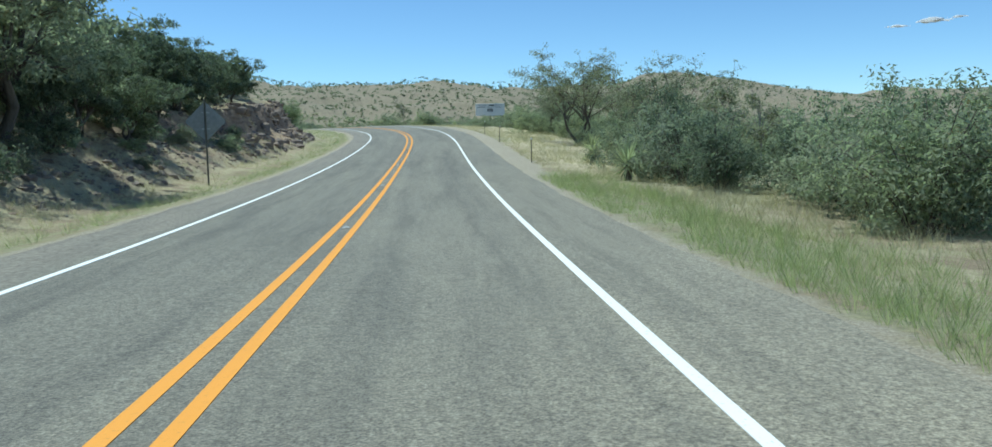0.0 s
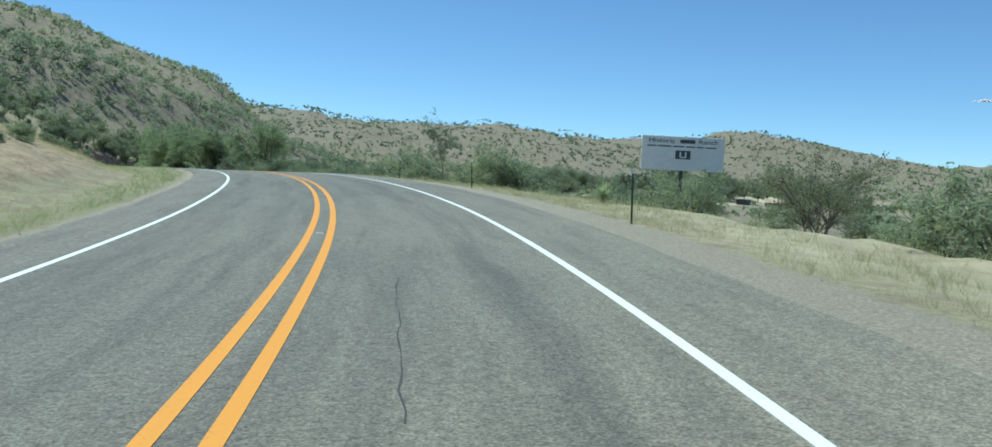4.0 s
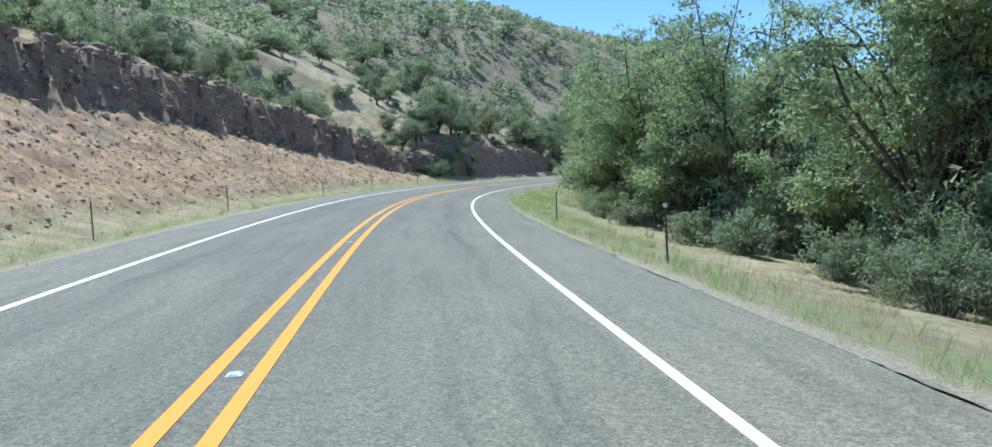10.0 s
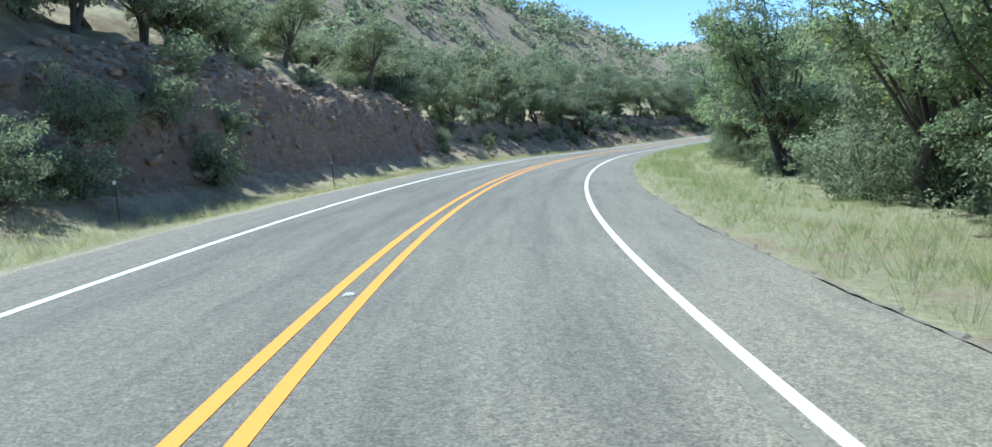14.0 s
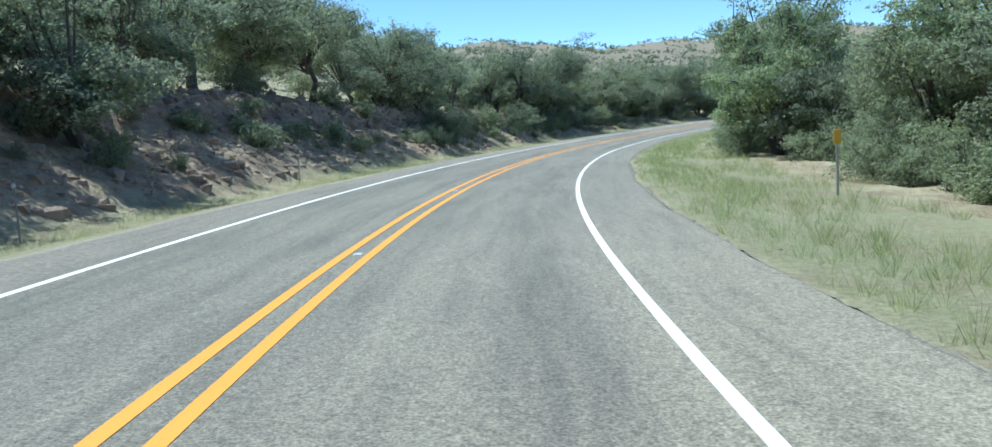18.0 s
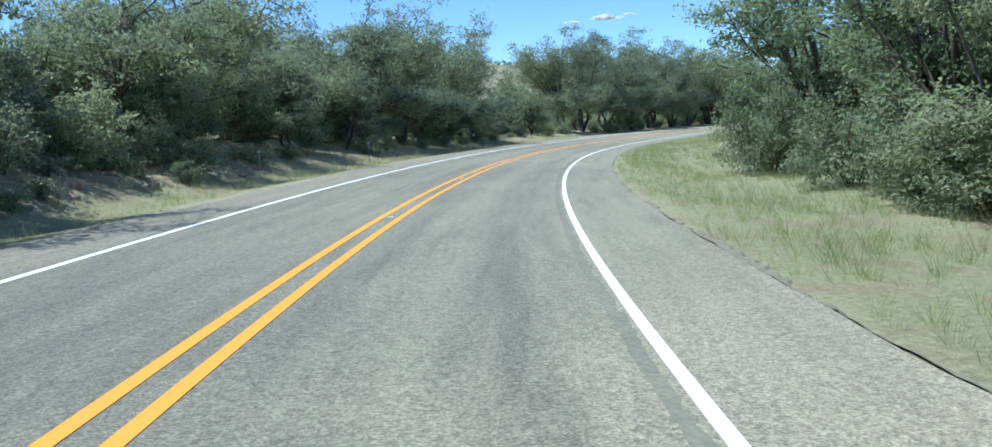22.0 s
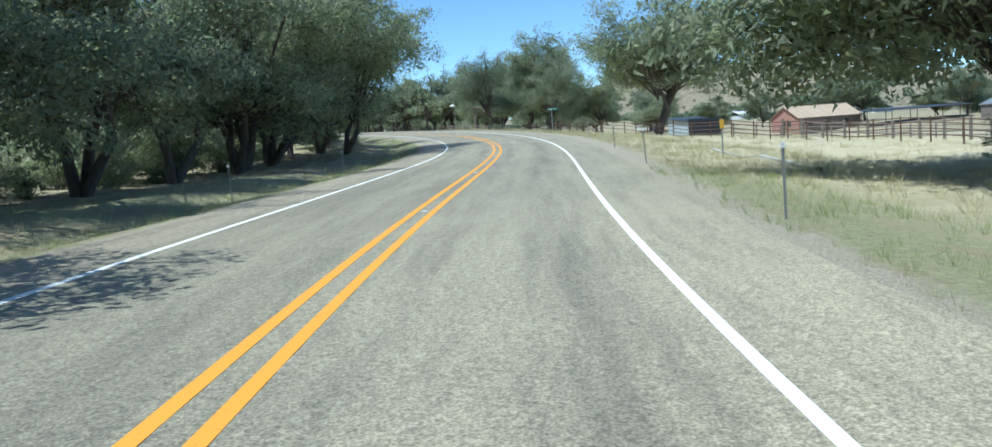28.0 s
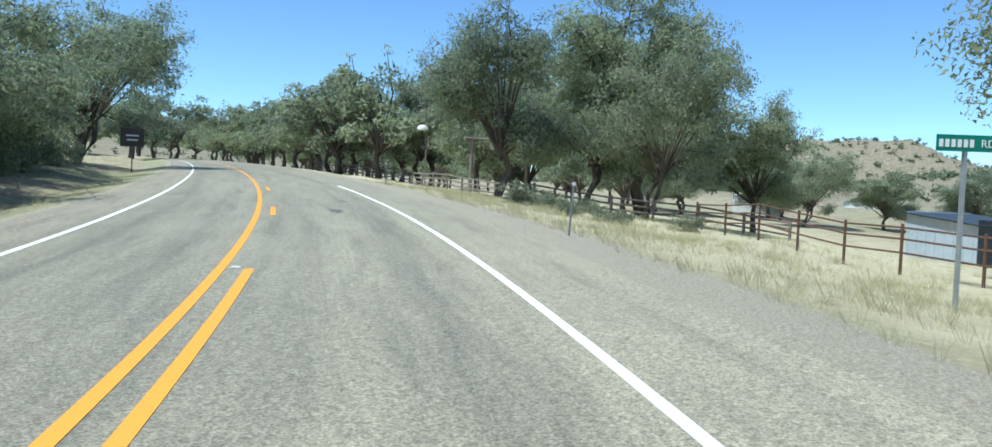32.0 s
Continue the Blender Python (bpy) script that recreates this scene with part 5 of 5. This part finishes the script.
def make_delineator(name, label, colour, top, height):
    """A steel post with a flat top plate."""
    root = new(name)
    bm = bmesh.new()
    prof = [(-0.022, 0.0), (-0.014, 0.015), (0.014, 0.015), (0.022, 0.0), (0.018, -0.004), (0.010, 0.010), (-0.010, 0.010), (-0.018, -0.004)]
    lo = [bm.verts.new((x, y, -0.35)) for x, y in prof]
    hi = [bm.verts.new((x, y, height)) for x, y in prof]
    bm.faces.new(lo[::-1]), bm.faces.new(hi)
    for i in range(8):
        j = (i + 1) % 8
        bm.faces.new((lo[i], lo[j], hi[j], hi[i]))
    part("post", bm, colour, root)
    bm = bmesh.new()
    bmesh.ops.create_cone(bm, cap_ends=True, segments=12, radius1=top, radius2=top, depth=0.012, matrix=pose(0, -0.012, height - top * 0.4, 90))
    part("reflector", bm, RED_LENS, root, "round white reflector")
    part("bolt", box(0.014, 0.03, 0.014, 0, -0.01, height - top * 0.4), GALV, root)
    return tagged(root, label, "roadside post", "delineator posts")


first = make_delineator("delineator_post", "dark-green steel delineator post with a small white reflector", STEEL_POST, 0.045, 1.12)
LEFT_POSTS = (195.2, 222.5, 237.0, 255.0, 270.4, 285.6, 300.2, 316.4, 332.5, 381.2, 397.3, 410.8, 424.8, 439.4, 454.2, 475.9, 489.5, 498.4, 511.8, 545.0, 558.0, 588.5, 604.0, 623.5, 642.0)
RIGHT_POSTS = (38.9, 58.5, 71.8, 97.1, 113.5, 128.6, 143.0, 159.5, 194.5, 214.3, 229.0, 563.6, 575.7, 591.3, 604.0, 619.5, 639.6, 657.4, 683.3)
rngt = np.random.default_rng(3)
second = make_delineator("delineator_post", "pale galvanised delineator post with a round white reflector", GALV, 0.045, 1.12)
used = set()
for places, o in ((LEFT_POSTS, -7.35), (RIGHT_POSTS, 6.3)):
    for s in places:
        model = first if s < 350 else second
        ob = copy_thing(model, Matrix()) if model in used else model
        used.add(model)
        settle(ob, s, (5.7 if o > 0 and 570 < s < 610 else o) + rngt.normal() * 0.08, rngt.normal() * 5, rngt.normal() * 1.6)

for s, o in ((387.3, 9.8), (597.8, 9.5)):
    root = new("utility_marker")
    part("post", box(0.06, 0.05, 1.95, 0, 0, -0.35, 0.008), GALV, root)
    part("panel", box(0.17, 0.02, 0.36, 0, -0.04, 1.25, 0.004), AMBER, root, "yellow warning panel")
    part("bolt", box(0.02, 0.03, 0.02, 0, -0.05, 1.42), GALV, root)
    settle(tagged(root, "thin utility marker post with a yellow panel", "marker post", "utility markers"), s, o)

# Raised reflective markers along the centre line
marker = new("road_marker")
bm = box(0.10, 0.10, 0.018, 0, 0, 0, 0.004)
for v in bm.verts:
    if v.co.z > 0.009:
        v.co.x *= 0.75
        v.co.y *= 0.6
part("body", bm, MARKER_BODY, marker)
part("lens", box(0.06, 0.004, 0.009, 0, -0.042, 0.004), RED_LENS, marker)
tagged(marker, "low white raised pavement marker between the yellow lines", "road marker", "raised markers")
k = 0
for base, count, step in ((4.0, 6, 12.19), (95.40, 17, 12.19), (352.57, 17, 12.19), (554.43, 9, 12.19)):
    for i in range(count):
        s = base + i * step
        x, y, _ = plan(s, 0.025)
        z = np.interp(s, ST, RZ)
        m = pose(float(x), float(y), float(z) + 0.001, 0, 0, turn(s)) @ Matrix.Diagonal((1.3, 1.3, 1.2, 1))
        ob = copy_thing(marker, Matrix()) if k else marker
        ob.matrix_basis = m
        k += 1

# Back of a diamond-shaped warning sign
sign = new("road_sign")
part("post", box(0.075, 0.05, 4.2, 0, 0, -0.5, 0.01), STEEL_POST, sign)
half = 0.86
bm = poly([(0, half), (half, 0), (0, -half), (-half, 0)], 0.006)
bmesh.ops.bevel(bm, geom=[e for e in bm.edges if abs(e.verts[0].co.y - e.verts[1].co.y) > 0.001], offset=0.06, segments=3, affect="EDGES")
bmesh.ops.translate(bm, vec=(0, 0.045, 2.75), verts=bm.verts)
panel = part("panel", bm, GREY_SHEET, sign, "plain grey back of the sign sheet")
for z in (2.4, 3.1):
    part("bracket", box(0.34, 0.02, 0.05, 0, 0.034, z), GALV, sign)
settle(tagged(sign, "diamond warning sign seen from its grey back", "road sign"), 37.6, -8.0, 8)

# Billboard on a dark post
bill = new("billboard")
part("post", pipe((0, 0, -1.1), (0, 0, 3.2), 0.06, 10), DARK_PANEL, bill)
board = part("board", box(2.75, 0.05, 1.42, 0, -0.10, 1.85, 0.006), WHITE_PANEL, bill, "white board with faded dark lettering")
for z in (2.0, 2.95):
    part("brace", box(2.3, 0.05, 0.08, 0, -0.045, z), GALV, bill)
for word, wx in (("Historic", -0.72), ("Ranch", 0.83)):
    curve = bpy.data.curves.new("heading_word", "FONT")
    curve.body, curve.size, curve.extrude, curve.align_x = word, 0.27, 0.004, "CENTER"
    text = new("heading_word", curve)
    text.data.materials.append(DARK_LETTER)
    text.matrix_basis = pose(wx, -0.132, 3.0, 90)
    text.parent = board
part("heading_bar", box(0.5, 0.012, 0.15, 0.14, -0.13, 3.0), DARK_LETTER, board)
x = -1.2
for w in (0.3, 0.42, 0.36, 0.3, 0.22, 0.36):
    part("text_bar", box(w, 0.010, 0.05, x + w / 2, -0.13, 2.83), DARK_LETTER, board)
    x += w + 0.07
part("emblem_panel", box(0.5, 0.010, 0.36, 0, -0.13, 2.33), DARK_LETTER, board, "dark square panel with a pale horseshoe shape")
for dx in (-0.09, 0.09):
    part("emblem_bar", box(0.05, 0.008, 0.22, dx, -0.142, 2.41), WHITE_PANEL, board)
part("emblem_bar", box(0.2, 0.008, 0.05, 0, -0.142, 2.38), WHITE_PANEL, board)
settle(tagged(bill, "faded white billboard on a dark round post in the scrub", "billboard"), 119.0, 18.6, -14, h=0.62)
bill.scale = (1.53, 1.4, 1.2)

# Yucca
def make_yucca(seed):
    rng = np.random.default_rng(seed)
    root = new("yucca")
    part("stem", pipe((0, 0, -0.3), (0.03, 0.02, 0.42), 0.10, 9), BARK, root)
    v, f = [], []
    for k in range(110):
        a, e = rng.uniform(0, 6.28), math.radians(rng.uniform(-38, 82))
        d = np.array([math.cos(a) * math.cos(e), math.sin(a) * math.cos(e), math.sin(e)])
        side = np.array([-math.sin(a), math.cos(a), 0]) * 0.022
        b = np.array([0, 0, 0.38]) + d * 0.06
        mid, tip = b + d * 0.38, b + d * rng.uniform(0.62, 0.85) - (0, 0, 0.05)
        n = len(v)
        v += [b - side, b + side, mid + side * 0.9, mid - side * 0.9, tip]
        f += [(n, n + 1, n + 2, n + 3), (n + 3, n + 2, n + 4)]
    mesh_object("leaves", np.array(v), f, YUCCA_LEAF, root)
    return tagged(root, "spiky yucca with a shaggy rosette of pale-green blades", "yucca", "yuccas")


settle(make_yucca(1), 29.0, 8.4), settle(make_yucca(2), 39.7, 9.2)
y3 = settle(make_yucca(3), 109.4, 10.2)
for ob in list(scene.objects):
    if ob.name.startswith("yucca"):
        ob.scale = (1.35, 1.35, 1.35)
y3.scale = (0.85, 0.85, 0.85)


def flat_bars(root, places, w, h, y, material, name="letter_bar"):
    for x, z in places:
        part(name, box(w, 0.006, h, x, y, z), material, root)


# Street-name sign
street = new("street_sign")
part("post", pipe((0, 0, -0.4), (0, 0, 3.1), 0.038, 10), GALV, street)
blade = part("blade", box(1.05, 0.012, 0.235, 0.1, -0.05, 2.92, 0.003), SIGN_GREEN, street, "green sign blade with white lettering")
flat_bars(blade, [(-0.36 + 0.085 * i, 2.98) for i in range(6)], 0.055, 0.11, -0.06, SIGN_WHITE)
curve = bpy.data.curves.new("word", "FONT")
curve.body, curve.size, curve.extrude, curve.align_x = "RD", 0.155, 0.003, "CENTER"
word = new("word", curve)
word.data.materials.append(SIGN_WHITE)
word.matrix_basis = pose(0.29, -0.062, 2.985, 90)
word.parent = blade
part("arrow_shaft", box(0.11, 0.006, 0.022, 0.47, -0.06, 3.03), SIGN_WHITE, blade)
bm = poly([(0.52, 3.0), (0.585, 3.041), (0.52, 3.082)], 0.006)
bmesh.ops.translate(bm, vec=(0, -0.06, 0), verts=bm.verts)
part("arrow_head", bm, SIGN_WHITE, blade)
for z in (2.96, 3.1):
    part("clamp", box(0.09, 0.05, 0.025, 0, -0.025, z), GALV, street)
settle(tagged(street, "green street-name sign on a galvanised pole", "street sign"), 650.8, 10.0, -14, h=-0.64)

# Dark sign far along the verge
dark = new("road_sign")
part("post", box(0.08, 0.06, 3.0, 0, 0, -0.4), WOOD, dark)
sheet = part("panel", box(1.5, 0.03, 1.25, 0, -0.05, 1.75, 0.004), DARK_PANEL, dark, "dark panel with a pale bar of writing")
part("text_bar", box(0.8, 0.01, 0.1, 0, -0.07, 2.45), WHITE_PANEL, sheet), part("text_bar", box(0.7, 0.01, 0.1, 0, -0.07, 2.15), WHITE_PANEL, sheet)
settle(tagged(dark, "dark square sign on a short post beside the road", "road sign"), 703, -7.2, 5)


# ---- the ranch ----
def world_ground(x, y):
    return float(ground_z(x, y)[0])


def stand(root, x, y, rz, h=0.0):
    root.matrix_basis = pose(x, y, world_ground(x, y) + h, 0, 0, rz)
    return root


# Red house with a tan roof: its gable end looks at the road
house = new("red_house")
W, L, E, R = 7.2, 11.5, 2.3, 4.1
wall = part("wall", poly([(-W / 2, -0.4), (W / 2, -0.4), (W / 2, E), (0, R), (-W / 2, E)], 0.12), RED_WALL, house, "faded red gable wall")
bm = poly([(-W / 2, -0.4), (W / 2, -0.4), (W / 2, E), (0, R), (-W / 2, E)], 0.12)
bmesh.ops.translate(bm, vec=(0, L, 0), verts=bm.verts)
part("wall", bm, RED_WALL, house)
for sx in (-1, 1):
    # grey wood on the side walls carries their shade; the gables stay red
    part("wall", box(0.12, L, E + 0.4, sx * (W / 2 - 0.06), L / 2, -0.4), WOOD, house, "side wall whose shade is put into grey wood")
    slope = math.atan2(R - E, W / 2)
    ln = math.hypot(R - E, W / 2) + 0.35
    roof = part("roof", box(ln, L + 0.7, 0.06, sx * (W / 4 + 0.08), L / 2, (E + R) / 2 + 0.02, rot=Matrix.Rotation(sx * slope, 4, "Y")), TAN_ROOF, house)
    for i in range(9):
        part("roof_rib", box(ln, 0.05, 0.03, sx * (W / 4 + 0.08), -0.2 + i * (L + 0.4) / 8, (E + R) / 2 + 0.08, rot=Matrix.Rotation(sx * slope, 4, "Y")), TAN_ROOF, roof)
for i in range(11):
    part("board", box(0.58, 0.03, E + 0.2, -W / 2 + 0.4 + i * 0.64, -0.075, 0), RED_WALL, wall)
# solid dark panel in place of an opening, coloured like the dim inside
door = part("door", box(0.95, 0.05, 1.95, -0.3, -0.10, 0.0, 0.01), DARK_PANEL, house, "dark panel that stands for the dim open doorway")
win = part("window", box(0.8, 0.06, 0.8, 1.25, -0.10, 1.0), WOOD, house)
part("pane", box(0.62, 0.02, 0.62, 1.25, -0.135, 1.09), BLACK_SHEET, win)
for i in range(3):
    w2 = part("window", box(0.06, 1.0, 0.9, W / 2 + 0.01, 2.0 + i * 3.4, 0.95), WOOD, house)
    part("pane", box(0.02, 0.8, 0.7, W / 2 + 0.045, 2.0 + i * 3.4, 1.05), BLACK_SHEET, w2)
stand(tagged(house, "small faded-red wooden house with a tan sheet-metal roof", "house"), 147.0, 533.0, -133)

# Open shelter beside the house
shelter = new("cattle_shelter")
for i in range(5):
    for j in range(2):
        part("post", pipe((i * 3.6, j * 4.0, -0.4), (i * 3.6, j * 4.0, 2.7 + 0.25 * j), 0.06, 7), RUST, shelter)
part("roof", box(15.4, 5.0, 0.07, 7.2, 2.0, 2.86, rot=Matrix.Rotation(0.06, 4, "X")), BLACK_SHEET, shelter, "flat dark sheet roof")
for j in range(2):
    part("beam", box(15.2, 0.1, 0.12, 7.2, 4.0 * j, 2.66 + 0.25 * j), RUST, shelter)
stand(tagged(shelter, "long open cattle shelter with a flat dark roof", "shelter"), 148.5, 521.0, -72)
barn = new("small_barn")
part("wall", box(4.2, 3.4, 2.2, 0, 0, -0.2), WOOD, barn)
for sx in (-1, 1):
    part("roof", box(2.6, 3.9, 0.06, sx * 1.1, 0, 2.35, rot=Matrix.Rotation(sx * 0.42, 4, "Y")), GALV, barn, "bright galvanised roof")
stand(tagged(barn, "small grey barn with a shiny galvanised roof", "barn"), 150, 503, -60)

# Lean-to shed, pale on one side; its dark front has the shade in the colour
shed = new("lean_to_shed")
part("side_wall", poly([(-1.7, -0.3), (1.7, -0.3), (1.7, 1.75), (-1.7, 2.15)], 0.05), BLUE_SHEET, shed, "pale blue sheet-metal side")
bm = box(0.05, 3.4, 2.35, 1.7, 1.7, -0.3)
part("front_wall", bm, BLACK_SHEET, shed, "front wall whose shade is put into a dark colour")
part("back_wall", box(0.05, 3.4, 2.6, -1.7, 1.7, -0.3), BLUE_SHEET, shed)
part("roof", box(3.75, 3.8, 0.06, 0, 1.7, 1.98, rot=Matrix.Rotation(0.117, 4, "Y")), BLACK_SHEET, shed)
for i in range(8):
    part("rib", box(0.03, 0.03, 1.95, -1.55 + i * 0.44, -0.035, -0.25), BLUE_SHEET, shed)
stand(tagged(shed, "lean-to shed of pale blue sheet metal with a shade-coloured front", "shed"), 135.5, 547.0, -131)
shed.scale = (1.75, 1.7, 1.4)


def rail_fence(name, label, pts, post_gap, rails, height, material, radius, group, post_r=None):
    """A run of fence between places; each post and rail is a part."""
    root = new(name)
    x0, y0 = pts[0]
    z0 = world_ground(x0, y0)
    for (ax, ay), (bx, by) in zip(pts, pts[1:]):
        n = max(1, round(math.hypot(bx - ax, by - ay) / post_gap))
        prev = None
        for i in range(n + 1):
            x, y = ax + (bx - ax) * i / n, ay + (by - ay) * i / n
            z = world_ground(x, y)
            if i < n or (bx, by) == pts[-1]:
                part("post", pipe((x - x0, y - y0, z - z0 - 0.4), (x - x0 + rngt.normal() * 0.02, y - y0, z - z0 + height + 0.1), post_r or radius * 1.5, 7), material, root)
            if prev:
                for r in rails:
                    part("rail", pipe((prev[0] - x0, prev[1] - y0, prev[2] - z0 + r * height), (x - x0, y - y0, z - z0 + r * height), radius, 6), material, root)
            prev = (x, y, z)
    root.matrix_basis = pose(x0, y0, z0)
    return tagged(root, label, "fence", group)


rail_fence("pipe_fence", "rusty pipe-rail fence of the cattle pens", [spot(672, 17.5)[:2], spot(660, 16.8)[:2], spot(650, 17.6)[:2], spot(640, 18.6)[:2]], 2.6, (0.45, 0.75, 1.0), 1.25, RUST, 0.028, "cattle pens", 0.045)
rail_fence("pipe_fence", "rusty pipe-rail fence of the cattle pens", [spot(640, 18.6)[:2], spot(630, 21.5)[:2], spot(617, 24)[:2], spot(606, 27)[:2]], 2.6, (0.3, 0.55, 0.8, 1.0), 1.35, RUST, 0.03, "cattle pens", 0.05)
rail_fence("pen_fence", "weathered wooden pen fence with heavy posts", [spot(634, 26)[:2], spot(622, 30)[:2], spot(610, 33)[:2]], 2.4, (0.4, 0.9), 1.45, WOOD, 0.05, "cattle pens", 0.11)
rail_fence("pen_fence", "weathered wooden pen fence with heavy posts", [spot(650, 30)[:2], spot(640, 40)[:2], spot(625, 48)[:2]], 2.6, (0.3, 0.6, 0.95), 1.4, WOOD, 0.045, "cattle pens", 0.09)
rail_fence("entrance_fence", "grey rail fence along the ranch entrance", [spot(690, 17)[:2], spot(705, 14.5)[:2], spot(725, 13)[:2], spot(748, 12)[:2]], 2.6, (0.35, 0.65, 0.95), 1.15, WOOD, 0.055, "entrance fences", 0.09)
rail_fence("entrance_fence", "grey rail fence along the ranch entrance", [spot(690, 17)[:2], spot(684, 22)[:2], spot(681, 29)[:2]], 2.6, (0.35, 0.65, 0.95), 1.15, WOOD, 0.055, "entrance fences", 0.09)
rail_fence("old_fence", "leaning old fence posts in the dry field", [spot(541, 18.5)[:2], spot(531, 18.9)[:2], spot(521, 19.4)[:2], spot(511, 20)[:2]], 2.2, (0.9,), 1.2, WOOD, 0.012, "field fences", 0.05)

# Ranch gate with a hanging board
gate = new("ranch_gate")
for sx in (-2.4, 2.4):
    part("post", pipe((sx, 0, -0.5), (sx, 0, 4.3), 0.14, 9), WOOD, gate)
part("crossbeam", pipe((-3.0, 0, 4.2), (3.0, 0, 4.2), 0.12, 9), WOOD, gate)
part("board", box(1.7, 0.05, 0.45, 0, 0, 3.5, 0.005), WHITE_PANEL, gate, "white hanging name board")
for sx in (-0.6, 0.6):
    part("chain", pipe((sx, 0, 3.93), (sx, 0, 4.1), 0.015, 5), RUST, gate)
settle(tagged(gate, "timber ranch gate with a white hanging board", "gate"), 701, 18.5, 10)

lamp = new("yard_lamp")
part("pole", pipe((0, 0, -0.4), (0, 0, 4.2), 0.05, 8), WOOD, lamp)
bm = bmesh.new()
bmesh.ops.create_uvsphere(bm, u_segments=14, v_segments=8, radius=0.42)
for v in bm.verts:
    v.co.z = max(v.co.z, -0.05) * 0.8
bmesh.ops.translate(bm, vec=(-0.3, 0, 4.15), verts=bm.verts)
part("dome", bm, WHITE_PANEL, lamp, "white domed shade")
part("arm", pipe((0, 0, 4.1), (-0.3, 0, 4.25), 0.025, 6), GALV, lamp)
settle(tagged(lamp, "white domed yard lamp on a wooden pole", "lamp"), 700, 12.5)

for s, o, kind in ((733, 10.5, 1),):
    pole = new("flagpole")
    part("pole", pipe((0, 0, -0.3), (0, 0, 5.0), 0.04, 8), GALV, pole)
    for name, mtl, x0, x1, z0, z1 in (("blue_field", FLAG_BLUE, 0.04, 0.5, 3.85, 4.85), ("white_stripe", FLAG_WHITE, 0.5, 1.5, 4.36, 4.85), ("red_stripe", FLAG_RED, 0.5, 1.5, 3.85, 4.36)):
        bm = bmesh.new()
        cols = []
        for i in range(9):
            x = x0 + (x1 - x0) * i / 8
            y = 0.10 * math.sin(x * 5.0) * x
            cols.append([bm.verts.new((-x, y, z - 0.25 * x * x)) for z in (z0, z1)])
        for a, b in zip(cols, cols[1:]):
            bm.faces.new((a[0], b[0], b[1], a[1]))
        bmesh.ops.solidify(bm, geom=bm.faces[:], thickness=0.004)
        part(name, bm, mtl, pole)
    settle(tagged(pole, "flagpole with a drooping red, white and blue flag", "flagpole", "flagpoles"), s, o, 20 + 30 * kind)

# Small fair-weather clouds low over the horizon
CLOUD, ct, cb = mat("bright_cloud", 1.0)
thin = ct.nodes.new("ShaderNodeBsdfTranslucent")
thin.inputs["Color"].default_value = cb.inputs["Base Color"].default_value = (0.92, 0.92, 0.93, 1)
blend = ct.nodes.new("ShaderNodeMixShader")
blend.inputs["Fac"].default_value = 0.65
ct.links.new(cb.outputs["BSDF"], blend.inputs[1]), ct.links.new(thin.outputs["BSDF"], blend.inputs[2])
ct.links.new(blend.outputs["Shader"], ct.nodes["Material Output"].inputs["Surface"])
rngc = np.random.default_rng(8)
for cx, cy, cz, wide in ((1625, 2920, 366, 45), (1715, 2855, 374, 78), (1780, 2812, 384, 36)):
    bm = bmesh.new()
    for k in range(26):
        u = rngc.normal() * 0.36
        r = wide * 0.17 * max(0.25, 1 - abs(u)) * rngc.uniform(0.6, 1.2)
        bmesh.ops.create_icosphere(bm, subdivisions=2, radius=r, matrix=Matrix.Translation((u * wide, rngc.normal() * wide * 0.15, r * 0.45 + rngc.uniform(0, 0.06) * wide)) @ Matrix.Diagonal((1.5, 1.2, 0.6, 1)))
    me = bpy.data.meshes.new("cloud")
    bm.to_mesh(me), bm.free()
    me.materials.append(CLOUD)
    cloud = tagged(new("cloud", me), "small flat-based white cloud in the clear sky", "cloud", kind="structure")
    cloud.matrix_basis = pose(cx, cy, cz, 0, 0, -35)

# White bungalow and a low building far across the field
for nm, x, y, w, d, h, rz in (("white_bungalow", 196, 574, 8, 6, 2.6, 20), ("white_bungalow", 250, 566, 9, 6, 2.6, -10), ("white_bungalow", 236, 530, 10, 5, 2.4, 40)):
    b = new(nm)
    part("wall", box(w, d, h + 0.5, 0, 0, -0.5), WHITE_PANEL, b)
    for sy in (-1, 1):
        part("roof", box(w + 0.8, d / 2 + 0.6, 0.12, 0, sy * d / 4, h + 0.55, rot=Matrix.Rotation(-sy * 0.38, 4, "X")), WHITE_PANEL, b)
    for i in range(3):
        wn = part("window", box(0.9, 0.08, 1.0, -w / 3 + i * w / 3, -d / 2 - 0.02, 1.0), WOOD, b)
        part("pane", box(0.75, 0.02, 0.85, -w / 3 + i * w / 3, -d / 2 - 0.06, 1.08), BLACK_SHEET, wn)
    stand(tagged(b, "white bungalow with a pale roof beyond the field", "house", "far houses"), x, y, rz)

# Pale culvert kerb in the grass
kv = []
for i in range(15):
    s = 589 + i * 1.1
    for o, h in ((10.3, -0.2), (10.3, 0.10), (10.5, 0.10), (10.5, -0.2)):
        x, y, z = spot(s, o + 0.12 * math.sin(s * 0.3))
        kv.append((x, y, z + h))
tagged(mesh_object("concrete_kerb", np.array(kv), grid_faces(15, 4), CONCRETE), "pale narrow concrete kerb in the grass", "kerb")
